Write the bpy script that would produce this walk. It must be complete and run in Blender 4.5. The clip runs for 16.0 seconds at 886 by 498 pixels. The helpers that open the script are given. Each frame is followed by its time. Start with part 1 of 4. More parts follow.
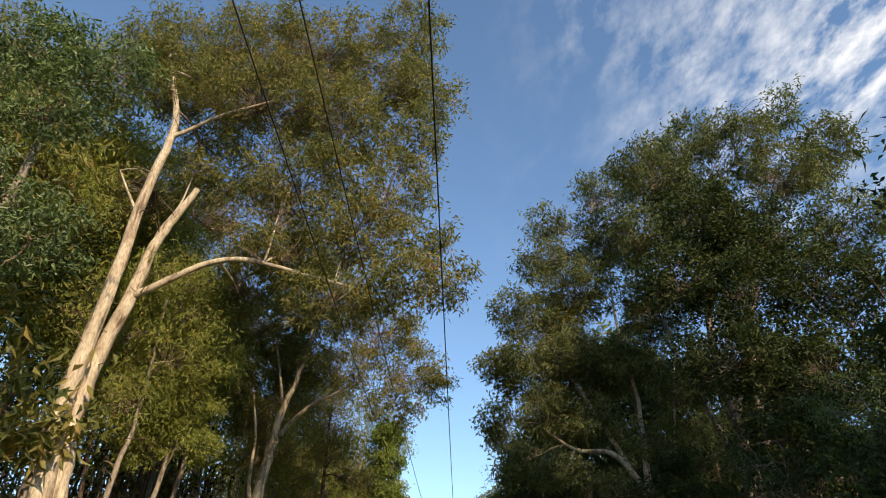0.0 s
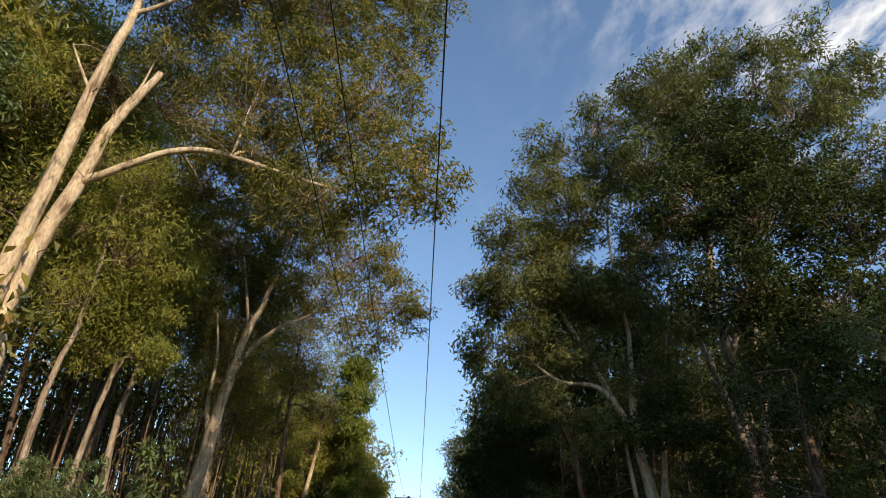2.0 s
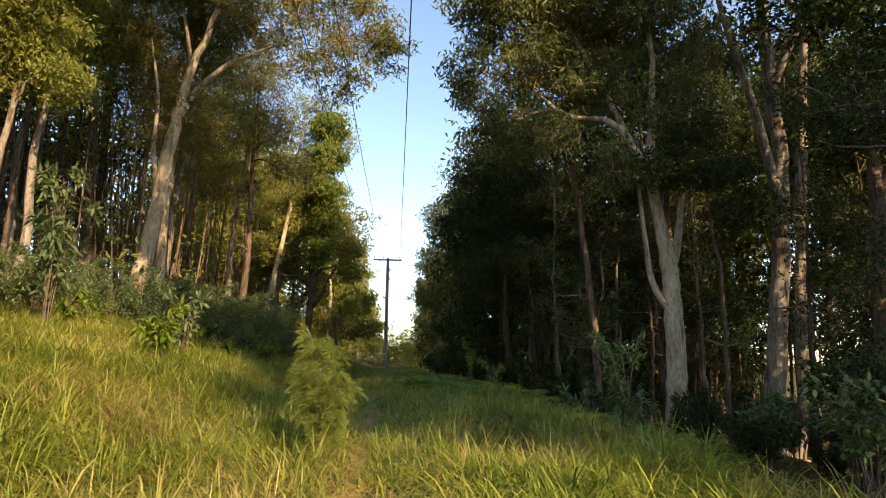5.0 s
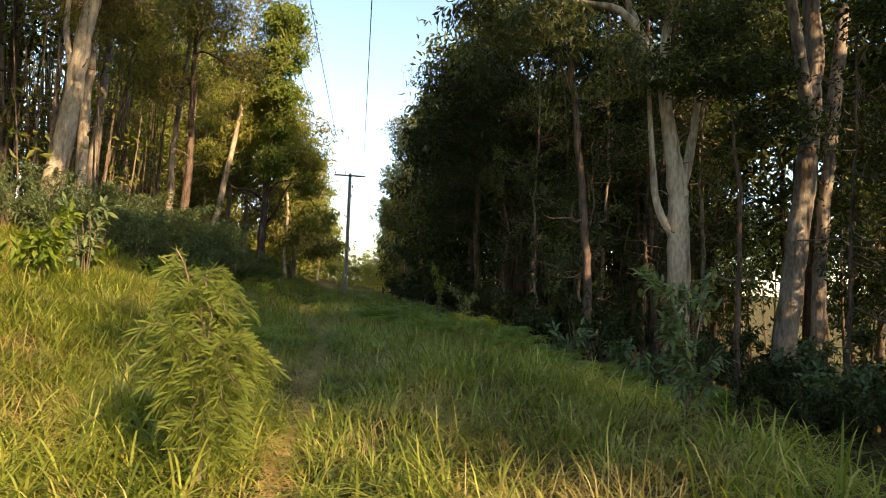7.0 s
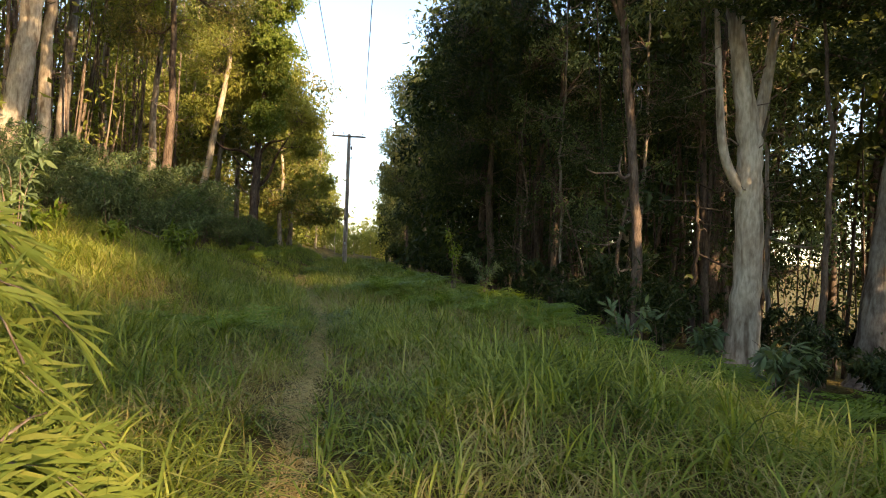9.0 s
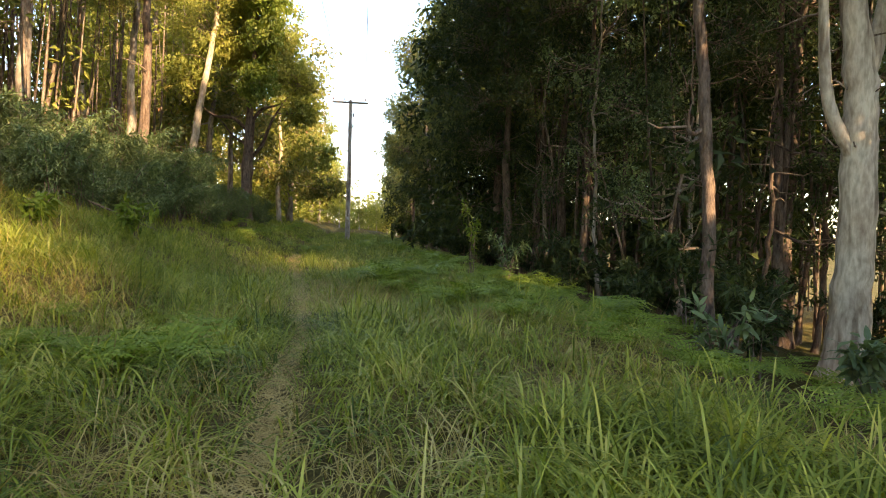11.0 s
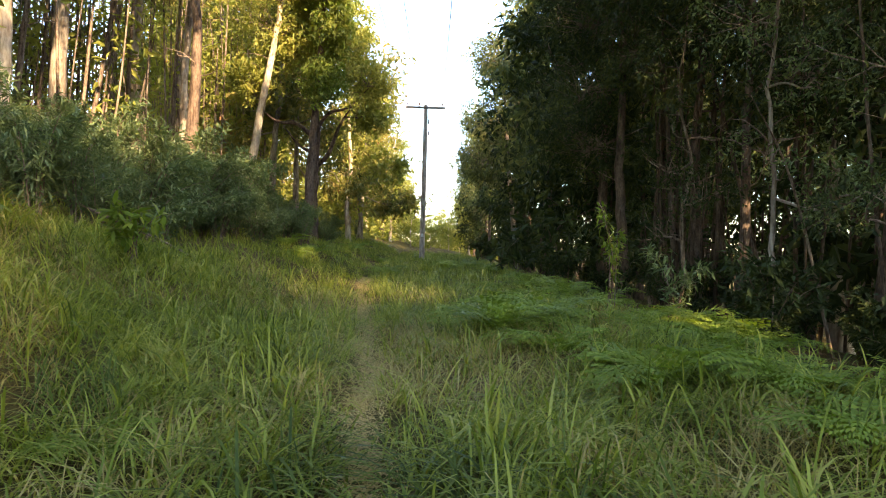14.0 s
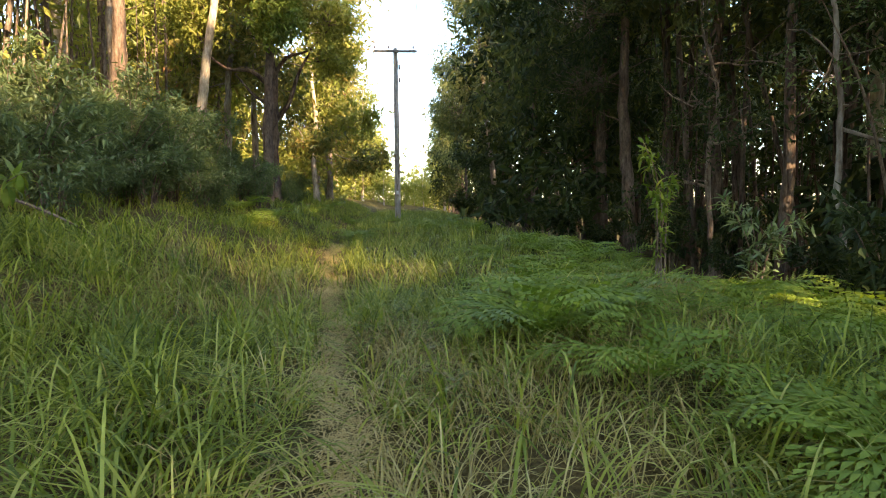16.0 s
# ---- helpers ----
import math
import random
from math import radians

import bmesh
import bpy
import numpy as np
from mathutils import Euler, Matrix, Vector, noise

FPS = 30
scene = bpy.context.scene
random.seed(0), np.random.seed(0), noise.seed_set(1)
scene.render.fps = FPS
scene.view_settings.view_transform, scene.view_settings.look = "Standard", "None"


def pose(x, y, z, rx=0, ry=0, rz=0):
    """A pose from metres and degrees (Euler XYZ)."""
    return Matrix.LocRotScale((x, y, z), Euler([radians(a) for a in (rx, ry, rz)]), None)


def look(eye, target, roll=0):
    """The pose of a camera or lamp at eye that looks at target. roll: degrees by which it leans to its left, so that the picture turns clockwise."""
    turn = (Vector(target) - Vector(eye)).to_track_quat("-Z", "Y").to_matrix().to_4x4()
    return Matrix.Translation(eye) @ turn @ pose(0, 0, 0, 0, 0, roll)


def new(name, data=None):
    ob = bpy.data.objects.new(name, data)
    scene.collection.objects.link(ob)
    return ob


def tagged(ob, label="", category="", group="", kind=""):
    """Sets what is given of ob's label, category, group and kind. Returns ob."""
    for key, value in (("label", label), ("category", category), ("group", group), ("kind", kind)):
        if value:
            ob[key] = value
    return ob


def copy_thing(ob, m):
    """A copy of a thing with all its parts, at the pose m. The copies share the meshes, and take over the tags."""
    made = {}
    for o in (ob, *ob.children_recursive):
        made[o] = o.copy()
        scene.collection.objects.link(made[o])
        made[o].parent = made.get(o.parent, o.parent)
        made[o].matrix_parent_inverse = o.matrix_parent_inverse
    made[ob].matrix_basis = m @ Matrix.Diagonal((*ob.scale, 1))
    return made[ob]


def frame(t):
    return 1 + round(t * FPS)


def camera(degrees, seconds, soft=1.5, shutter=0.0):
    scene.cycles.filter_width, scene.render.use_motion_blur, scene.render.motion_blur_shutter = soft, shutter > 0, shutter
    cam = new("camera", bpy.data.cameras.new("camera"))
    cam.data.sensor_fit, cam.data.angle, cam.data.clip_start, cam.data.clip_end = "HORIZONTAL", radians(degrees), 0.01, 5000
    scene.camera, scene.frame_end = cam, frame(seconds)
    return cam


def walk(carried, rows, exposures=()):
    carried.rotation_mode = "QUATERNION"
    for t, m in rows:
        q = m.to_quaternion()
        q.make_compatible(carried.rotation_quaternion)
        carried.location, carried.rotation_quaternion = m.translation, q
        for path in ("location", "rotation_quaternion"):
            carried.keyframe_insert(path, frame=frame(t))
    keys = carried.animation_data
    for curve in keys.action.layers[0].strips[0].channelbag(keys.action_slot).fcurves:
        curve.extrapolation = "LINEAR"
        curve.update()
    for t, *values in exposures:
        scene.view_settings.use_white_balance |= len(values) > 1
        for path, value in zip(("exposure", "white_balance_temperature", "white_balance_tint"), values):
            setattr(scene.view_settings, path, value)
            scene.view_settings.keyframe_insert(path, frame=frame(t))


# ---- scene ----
cam = camera(70.3, 16.0, 1.05)
PATH = [
    (0, (0.149, 0.052, 1.496), (0.139, 1.716, 2.604), -1.0),
    (0.5, (0.065, 0.805, 1.458), (0.044, 2.461, 2.58), -0.6),
    (1, (-0.015, 1.587, 1.371), (-0.034, 3.248, 2.485), 0.2),
    (1.5, (-0.121, 2.321, 1.224), (-0.109, 4.002, 2.308), 1.2),
    (2, (-0.122, 2.988, 1.123), (-0.062, 4.72, 2.121), 1.5),
    (2.5, (-0.156, 3.71, 1.076), (-0.058, 5.497, 1.969), 1.7),
    (3, (-0.146, 4.558, 1.146), (-0.006, 6.388, 1.941), 1.2),
    (3.5, (-0.113, 5.27, 1.166), (0.042, 7.15, 1.83), 0.5),
    (4, (-0.097, 6.114, 1.156), (0.05, 8.039, 1.678), -0.1),
    (4.5, (-0.074, 6.88, 1.12), (0.07, 8.828, 1.548), 0.5),
    (5, (-0.091, 7.608, 1.076), (0.066, 9.57, 1.427), 0.8),
    (5.2, (-0.094, 7.889, 1.064), (0.083, 9.854, 1.396), 0.9),
    (7.3, (0.036, 11.173, 1.301), (0.318, 13.151, 1.401), 2.3),
    (7.5, (0.004, 11.431, 1.297), (0.278, 13.41, 1.401), 2.2),
    (8, (0.004, 12.269, 1.251), (0.261, 14.25, 1.341), 2.1),
    (8.5, (-0.096, 13.002, 1.215), (0.175, 14.982, 1.269), 2.0),
    (8.7, (-0.105, 13.25, 1.23), (0.183, 15.229, 1.266), 2.1),
    (10.8, (0.091, 16.467, 1.38), (0.385, 18.443, 1.293), 2.5),
    (11, (0.107, 16.716, 1.336), (0.38, 18.696, 1.26), 1.8),
    (11.5, (0.064, 17.462, 1.333), (0.306, 19.446, 1.264), 1.9),
    (12, (0.026, 18.228, 1.309), (0.241, 20.215, 1.232), 0.7),
    (12.5, (0.006, 19.124, 1.259), (0.199, 21.113, 1.188), 0.3),
    (13, (-0.03, 19.936, 1.232), (0.128, 21.928, 1.165), 0.2),
    (13.5, (-0.078, 20.72, 1.197), (0.038, 22.716, 1.144), 1.1),
    (14, (-0.256, 21.442, 1.226), (-0.203, 23.441, 1.204), 1.6),
    (14.5, (-0.363, 22.158, 1.188), (-0.34, 24.156, 1.099), -0.3),
    (15, (-0.412, 22.826, 1.24), (-0.359, 24.822, 1.112), -0.8),
    (15.5, (-0.442, 23.542, 1.241), (-0.341, 25.533, 1.085), -0.7),
    (16, (-0.431, 24.274, 1.233), (-0.295, 26.263, 1.074), -0.6),
]
walk(cam, [(t, look(eye, target, roll)) for t, eye, target, roll in PATH],
     [(0.0, 0.6, 6550, 7), (2.0, 0.52, 6700, 8), (3.5, 0.45, 7100, 9), (4.3, 0.85, 7400, 10), (5.0, 1.2, 7700, 12), (8.0, 1.55, 8000, 12), (11.0, 2.4, 8200, 14), (13.0, 2.55, 7900, 13), (16.0, 2.72, 7600, 13)])

# ---- world, sun, exposure ----
SUN = Vector((0.50, -0.87, 0.0)).normalized()
SUN_ELEV = radians(26)
world = bpy.data.worlds.new("sky")
scene.world = world
world.use_nodes = True
wn = world.node_tree.nodes
sky = wn.new("ShaderNodeTexSky")
sky.sky_type = "NISHITA"
sky.sun_disc = False
sky.sun_elevation = SUN_ELEV
sky.sun_rotation = math.atan2(SUN.x, SUN.y)
sky.air_density, sky.dust_density, sky.ozone_density = 1.05, 0.15, 2.8
world.node_tree.links.new(sky.outputs[0], wn["Background"].inputs[0])
wn["Background"].inputs[1].default_value = 0.15
sun_data = bpy.data.lights.new("sun", "SUN")
sun_data.energy, sun_data.angle, sun_data.color = 3.8, radians(0.55), (1.0, 0.80, 0.56)
sun = new("sun", sun_data)
sun_dir = Vector((SUN.x * math.cos(SUN_ELEV), SUN.y * math.cos(SUN_ELEV), math.sin(SUN_ELEV)))
sun.matrix_world = look(sun_dir * 200, (0, 0, 0))


# ---- materials ----
def material(name):
    m = bpy.data.materials.new(name)
    m.use_nodes = True
    return m, m.node_tree.nodes, m.node_tree.links, m.node_tree.nodes["Principled BSDF"]


def ramp(nodes, stops):
    r = nodes.new("ShaderNodeValToRGB")
    while len(r.color_ramp.elements) < len(stops):
        r.color_ramp.elements.new(0.5)
    for e, (p, c) in zip(r.color_ramp.elements, stops):
        e.position, e.color = p, (*c, 1)
    return r


def noise_tex(nodes, links, scale, detail=4.0, stretch=(1, 1, 1), coords="Object"):
    tc, mp = nodes.new("ShaderNodeTexCoord"), nodes.new("ShaderNodeMapping")
    n = nodes.new("ShaderNodeTexNoise")
    n.inputs["Scale"].default_value, n.inputs["Detail"].default_value = scale, detail
    mp.inputs["Scale"].default_value = stretch
    links.new(tc.outputs[coords], mp.inputs[0])
    links.new(mp.outputs[0], n.inputs[0])
    return n


def blend(nodes, links, kind, fac, a, b):
    mx = nodes.new("ShaderNodeMix")
    mx.data_type, mx.blend_type = "RGBA", kind
    for sock, value in ((mx.inputs[0], fac), (mx.inputs[6], a), (mx.inputs[7], b)):
        if hasattr(value, "is_output"):
            links.new(value, sock)
        else:
            sock.default_value = value if isinstance(value, float) else (*value, 1)
    return mx.outputs[2]


def leaf_material(name, stops, through_part=0.3, rough=0.5, patch=0.6):
    """Foliage: each leaf takes its own tone, with broader drifts of tone over the crown and light passing through."""
    m, n, l, p = material(name)
    geo = n.new("ShaderNodeNewGeometry")
    r = ramp(n, stops)
    drift = noise_tex(n, l, patch, 2.0)
    mixv = n.new("ShaderNodeMath")
    mixv.operation = "MULTIPLY_ADD"
    l.new(geo.outputs["Random Per Island"], mixv.inputs[0])
    mixv.inputs[1].default_value = 0.65
    sub = n.new("ShaderNodeMath")
    sub.operation = "MULTIPLY_ADD"
    l.new(drift.outputs[0], sub.inputs[0])
    sub.inputs[1].default_value, sub.inputs[2].default_value = 1.1, -0.38
    l.new(sub.outputs[0], mixv.inputs[2])
    l.new(mixv.outputs[0], r.inputs[0])
    l.new(r.outputs[0], p.inputs["Base Color"])
    p.inputs["Roughness"].default_value = rough
    p.inputs["Specular IOR Level"].default_value = 0.22
    tr = n.new("ShaderNodeBsdfTranslucent")
    warm = blend(n, l, "MULTIPLY", 1.0, r.outputs[0], (1.5, 1.6, 0.6))
    l.new(warm, tr.inputs[0])
    mix = n.new("ShaderNodeMixShader")
    mix.inputs[0].default_value = through_part
    l.new(p.outputs[0], mix.inputs[1])
    l.new(tr.outputs[0], mix.inputs[2])
    l.new(mix.outputs[0], n["Material Output"].inputs[0])
    return m


def bark_material(name, pale, mid, dark, scale=1.0, relief=0.4, spread=(0.36, 0.5, 0.68)):
    """Bark in long upright streaks with broad shed patches and fine grain."""
    m, n, l, p = material(name)
    patches = noise_tex(n, l, 2.2 * scale, 8.0, (1, 1, 0.45))
    patches.inputs["Roughness"].default_value = 0.68
    fine = noise_tex(n, l, 16 * scale, 6.0, (1, 1, 0.3))
    stain = noise_tex(n, l, 3.5 * scale, 5.0, (1.6, 1.6, 0.14))
    r = ramp(n, [(spread[0], dark), (spread[1], mid), (spread[2], pale)])
    l.new(patches.outputs[0], r.inputs[0])
    r2 = ramp(n, [(0.34, (0.45, 0.40, 0.36)), (0.6, (1, 1, 1))])
    l.new(fine.outputs[0], r2.inputs[0])
    r3 = ramp(n, [(0.33, (0.32, 0.26, 0.22)), (0.46, (1, 1, 1))])
    l.new(stain.outputs[0], r3.inputs[0])
    base = blend(n, l, "MULTIPLY", 0.65, r.outputs[0], r2.outputs[0])
    l.new(blend(n, l, "MULTIPLY", 0.8, base, r3.outputs[0]), p.inputs["Base Color"])
    p.inputs["Roughness"].default_value = 0.85
    p.inputs["Specular IOR Level"].default_value = 0.2
    b = n.new("ShaderNodeBump")
    b.inputs["Strength"].default_value, b.inputs["Distance"].default_value = relief, 0.03
    l.new(fine.outputs[0], b.inputs["Height"])
    l.new(b.outputs[0], p.inputs["Normal"])
    return m


def plain_material(name, colour, rough=0.6, metal=0.0, grain=20.0):
    m, n, l, p = material(name)
    g = noise_tex(n, l, grain, 4.0)
    r = ramp(n, [(0.3, tuple(c * 0.7 for c in colour)), (0.7, tuple(min(1, c * 1.2) for c in colour))])
    l.new(g.outputs[0], r.inputs[0])
    l.new(r.outputs[0], p.inputs["Base Color"])
    p.inputs["Roughness"].default_value, p.inputs["Metallic"].default_value = rough, metal
    return m


GUM_LEAF = leaf_material("gum_leaf", [(0.0, (0.062, 0.080, 0.026)), (0.35, (0.140, 0.146, 0.044)), (0.7, (0.235, 0.205, 0.062)), (0.92, (0.32, 0.235, 0.085)), (1.0, (0.29, 0.14, 0.07))], 0.34)
# dark forest leaf, deepened further to carry the lower forest's shade in its colour
DARK_SHADE_LEAF = leaf_material("dark_shade_leaf", [(0.0, (0.018, 0.030, 0.011)), (0.5, (0.042, 0.060, 0.018)), (1.0, (0.105, 0.12, 0.032))], 0.22, 0.55)
OLIVE_LEAF = leaf_material("olive_leaf", [(0.0, (0.050, 0.070, 0.030)), (0.5, (0.125, 0.140, 0.054)), (1.0, (0.26, 0.245, 0.095))], 0.32)
BRIGHT_LEAF = leaf_material("bright_leaf", [(0.0, (0.075, 0.125, 0.018)), (0.5, (0.145, 0.20, 0.028)), (1.0, (0.27, 0.29, 0.05))], 0.35)
# lighter, yellower gum leaf with the low sunlight put into its colour
SUNLIT_GOLD_LEAF = leaf_material("sunlit_gold_leaf", [(0.0, (0.13, 0.16, 0.04)), (0.5, (0.24, 0.25, 0.06)), (1.0, (0.36, 0.32, 0.09))], 0.35)
SHRUB_LEAF = leaf_material("shrub_leaf", [(0.0, (0.065, 0.100, 0.048)), (0.5, (0.13, 0.172, 0.078)), (1.0, (0.23, 0.265, 0.105))], 0.28, 0.4)
FERN_LEAF = leaf_material("fern_leaf", [(0.0, (0.11, 0.165, 0.026)), (0.6, (0.21, 0.275, 0.045)), (1.0, (0.34, 0.37, 0.075))], 0.38)
WATTLE_LEAF = leaf_material("wattle_leaf", [(0.0, (0.10, 0.145, 0.03)), (0.6, (0.19, 0.23, 0.048)), (1.0, (0.31, 0.30, 0.08))], 0.38)
GRASS_GREEN = leaf_material("grass_green", [(0.0, (0.050, 0.078, 0.016)), (0.4, (0.185, 0.225, 0.038)), (0.75, (0.38, 0.385, 0.08)), (1.0, (0.56, 0.47, 0.17))], 0.38, 0.5, 0.8)
GRASS_DRY = leaf_material("grass_dry", [(0.0, (0.20, 0.14, 0.045)), (0.5, (0.38, 0.285, 0.10)), (1.0, (0.55, 0.45, 0.18))], 0.25, 0.6, 0.8)
STRAW = leaf_material("trodden_straw", [(0.0, (0.34, 0.22, 0.075)), (0.5, (0.56, 0.39, 0.145)), (1.0, (0.70, 0.54, 0.25))], 0.15, 0.7, 0.8)
LITTER = leaf_material("dead_leaf", [(0.0, (0.07, 0.045, 0.025)), (0.6, (0.16, 0.10, 0.055)), (1.0, (0.30, 0.21, 0.12))], 0.1, 0.7)
PALE_BARK = bark_material("pale_gum_bark", (0.70, 0.60, 0.44), (0.57, 0.46, 0.33), (0.36, 0.27, 0.19), 1.0, 0.35)
GREY_BARK = bark_material("grey_gum_bark", (0.46, 0.40, 0.32), (0.33, 0.27, 0.21), (0.18, 0.13, 0.10), 1.2, 0.5)
BROWN_BARK = bark_material("brown_bark", (0.24, 0.17, 0.12), (0.16, 0.11, 0.08), (0.07, 0.05, 0.04), 2.0, 0.9)
TWIG_BARK = bark_material("twig_bark", (0.36, 0.28, 0.21), (0.25, 0.18, 0.13), (0.12, 0.08, 0.06), 3.0, 0.3)
POLE_WOOD = bark_material("weathered_pole_wood", (0.60, 0.53, 0.43), (0.48, 0.41, 0.33), (0.30, 0.25, 0.20), 2.5, 0.6)
ARM_WOOD = bark_material("weathered_arm_wood", (0.30, 0.27, 0.24), (0.22, 0.19, 0.17), (0.14, 0.12, 0.11), 3.0, 0.4)
WIRE = plain_material("aged_cable", (0.035, 0.033, 0.032), 0.5, 0.3)
STEEL = plain_material("galvanised_steel", (0.30, 0.30, 0.29), 0.5, 0.8)
PORCELAIN = plain_material("brown_porcelain", (0.16, 0.09, 0.06), 0.25)
TAG = plain_material("pale_plate", (0.62, 0.6, 0.55), 0.5)


def ground_material():
    m, n, l, p = material("leaf_litter_soil")
    broad, mid, fine = noise_tex(n, l, 0.35, 4.0), noise_tex(n, l, 3.0, 6.0), noise_tex(n, l, 40.0, 6.0)
    r = ramp(n, [(0.3, (0.06, 0.046, 0.018)), (0.5, (0.13, 0.10, 0.036)), (0.7, (0.22, 0.165, 0.06))])
    l.new(mid.outputs[0], r.inputs[0])
    g = ramp(n, [(0.42, (0.085, 0.095, 0.022)), (0.62, (0.20, 0.145, 0.06))])
    l.new(broad.outputs[0], g.inputs[0])
    base = blend(n, l, "MIX", 0.45, r.outputs[0], g.outputs[0])
    f = ramp(n, [(0.3, (0.45, 0.42, 0.4)), (0.7, (1.2, 1.15, 1.05))])
    l.new(fine.outputs[0], f.inputs[0])
    l.new(blend(n, l, "MULTIPLY", 0.9, base, f.outputs[0]), p.inputs["Base Color"])
    p.inputs["Roughness"].default_value = 0.95
    p.inputs["Specular IOR Level"].default_value = 0.08
    b = n.new("ShaderNodeBump")
    b.inputs["Strength"].default_value, b.inputs["Distance"].default_value = 0.8, 0.04
    l.new(fine.outputs[0], b.inputs["Height"])
    l.new(b.outputs[0], p.inputs["Normal"])
    return m


GROUND = ground_material()


# ---- mesh helpers ----
def mesh_data(name, verts, faces, mat, smooth=True):
    """A mesh from arrays: verts (n, 3); faces (m, 3) or (m, 4)."""
    verts, faces = np.asarray(verts, np.float32), np.asarray(faces, np.int32)
    me, k = bpy.data.meshes.new(name), faces.shape[1]
    me.vertices.add(len(verts))
    me.vertices.foreach_set("co", verts.ravel())
    me.loops.add(faces.size)
    me.loops.foreach_set("vertex_index", faces.ravel())
    me.polygons.add(len(faces))
    me.polygons.foreach_set("loop_start", np.arange(0, faces.size, k, dtype=np.int32))
    me.polygons.foreach_set("use_smooth", np.full(len(faces), smooth))
    me.materials.append(mat)
    me.update(calc_edges=True)
    return me


def piece(name, me, parent, label=""):
    ob = new(name, me)
    ob.parent = parent
    return tagged(ob, label)


def thing(name, place, label, category, group="", kind=""):
    ob = new(name)
    ob.empty_display_size = 0.3
    ob.location = place
    return tagged(ob, label, category, group, kind)


def catmull(pts, per=4):
    """A smooth line through points of any width (x, y, z, r)."""
    p = np.asarray(pts, float)
    p = np.vstack([2 * p[0] - p[1], p, 2 * p[-1] - p[-2]])
    out = []
    for i in range(1, len(p) - 2):
        for s in np.arange(per) / per:
            a, b, c, d = p[i - 1], p[i], p[i + 1], p[i + 2]
            out.append(0.5 * (2 * b + (c - a) * s + (2 * a - 5 * b + 4 * c - d) * s**2 + (3 * b - a - 3 * c + d) * s**3))
    out.append(p[-2])
    return np.array(out)


def tubes(lines, sides=8, wobble=0.0, rng=None):
    """Round limbs along lines of (x, y, z, r): the arrays of one mesh."""
    verts, faces, at = [], [], 0
    ring = np.arange(sides) * 2 * np.pi / sides
    for line in lines:
        line = np.asarray(line, float)
        pts, rad = line[:, :3], np.maximum(line[:, 3], 0.002)
        tan = np.gradient(pts, axis=0)
        tan /= np.linalg.norm(tan, axis=1, keepdims=True) + 1e-9
        ref = np.where(np.abs(tan[:, 2:3]) > 0.9, [[1.0, 0, 0]], [[0, 0, 1.0]])
        if np.abs(tan[:, 2]).mean() > 0.6:
            ref = np.tile([[1.0, 0, 0]], (len(tan), 1))
        u = np.cross(tan, ref)
        u /= np.linalg.norm(u, axis=1, keepdims=True) + 1e-9
        v = np.cross(tan, u)
        rr = rad[:, None] * np.ones(sides)
        if wobble and rng is not None:
            rr = rr * (1 + wobble * (rng.random(rr.shape) - 0.5))
        ringpts = pts[:, None] + rr[..., None] * (np.cos(ring)[None, :, None] * u[:, None] + np.sin(ring)[None, :, None] * v[:, None])
        verts.append(ringpts.reshape(-1, 3))
        n = len(line)
        a = at + np.arange((n - 1) * sides).reshape(n - 1, sides)
        b = np.roll(a, -1, axis=1)
        faces.append(np.stack([a, b, b + sides, a + sides], -1).reshape(-1, 4))
        at += n * sides
    return np.vstack(verts), np.vstack(faces)


def leaves(centres, each, size, length, width, droop, rng, flat=0.62):
    """Kite-shaped folded leaves in loose clusters about the centres."""
    sprays = max(1, each // 9)
    c = np.repeat(np.asarray(centres, float), sprays, axis=0)
    c = c + rng.normal(0, 1, c.shape) * np.array([size, size, size * flat]) * 0.5
    c = np.repeat(c, 9, axis=0)
    n = len(c)
    pos = c + rng.normal(0, 1, (n, 3)) * np.array([1, 1, 0.9]) * (0.45 * length + 0.12 * size)
    d = rng.normal(0, 1, (n, 3))
    d[:, 2] = d[:, 2] * 0.6 - droop
    d /= np.linalg.norm(d, axis=1, keepdims=True)
    side = np.cross(d, rng.normal(0, 1, (n, 3)))
    side /= np.linalg.norm(side, axis=1, keepdims=True) + 1e-9
    up = np.cross(side, d)
    ln = (length * rng.uniform(0.6, 1.3, n))[:, None]
    wd = (width * rng.uniform(0.7, 1.25, n))[:, None]
    mid = pos + d * ln * 0.42 + up * wd * 0.25
    v = np.stack([pos, mid + side * wd * 0.5, pos + d * ln - up * wd * 0.3, mid - side * wd * 0.5], 1).reshape(-1, 3)
    b = np.arange(n)[:, None] * 4
    f = np.concatenate([b + [[0, 1, 2]], b + [[0, 2, 3]]], 1).reshape(-1, 3)
    return v, f


def smoothstep(a, b, x):
    s = np.clip((x - a) / (b - a), 0, 1)
    return s * s * (3 - 2 * s)


def path_x(y):
    return np.interp(y, [0, 18, 24, 26, 29, 31.3, 34, 36, 48, 70], [-0.25, -0.42, -0.52, -0.66, -0.92, -1.2, -1.5, -1.8, -2.6, -2.6])


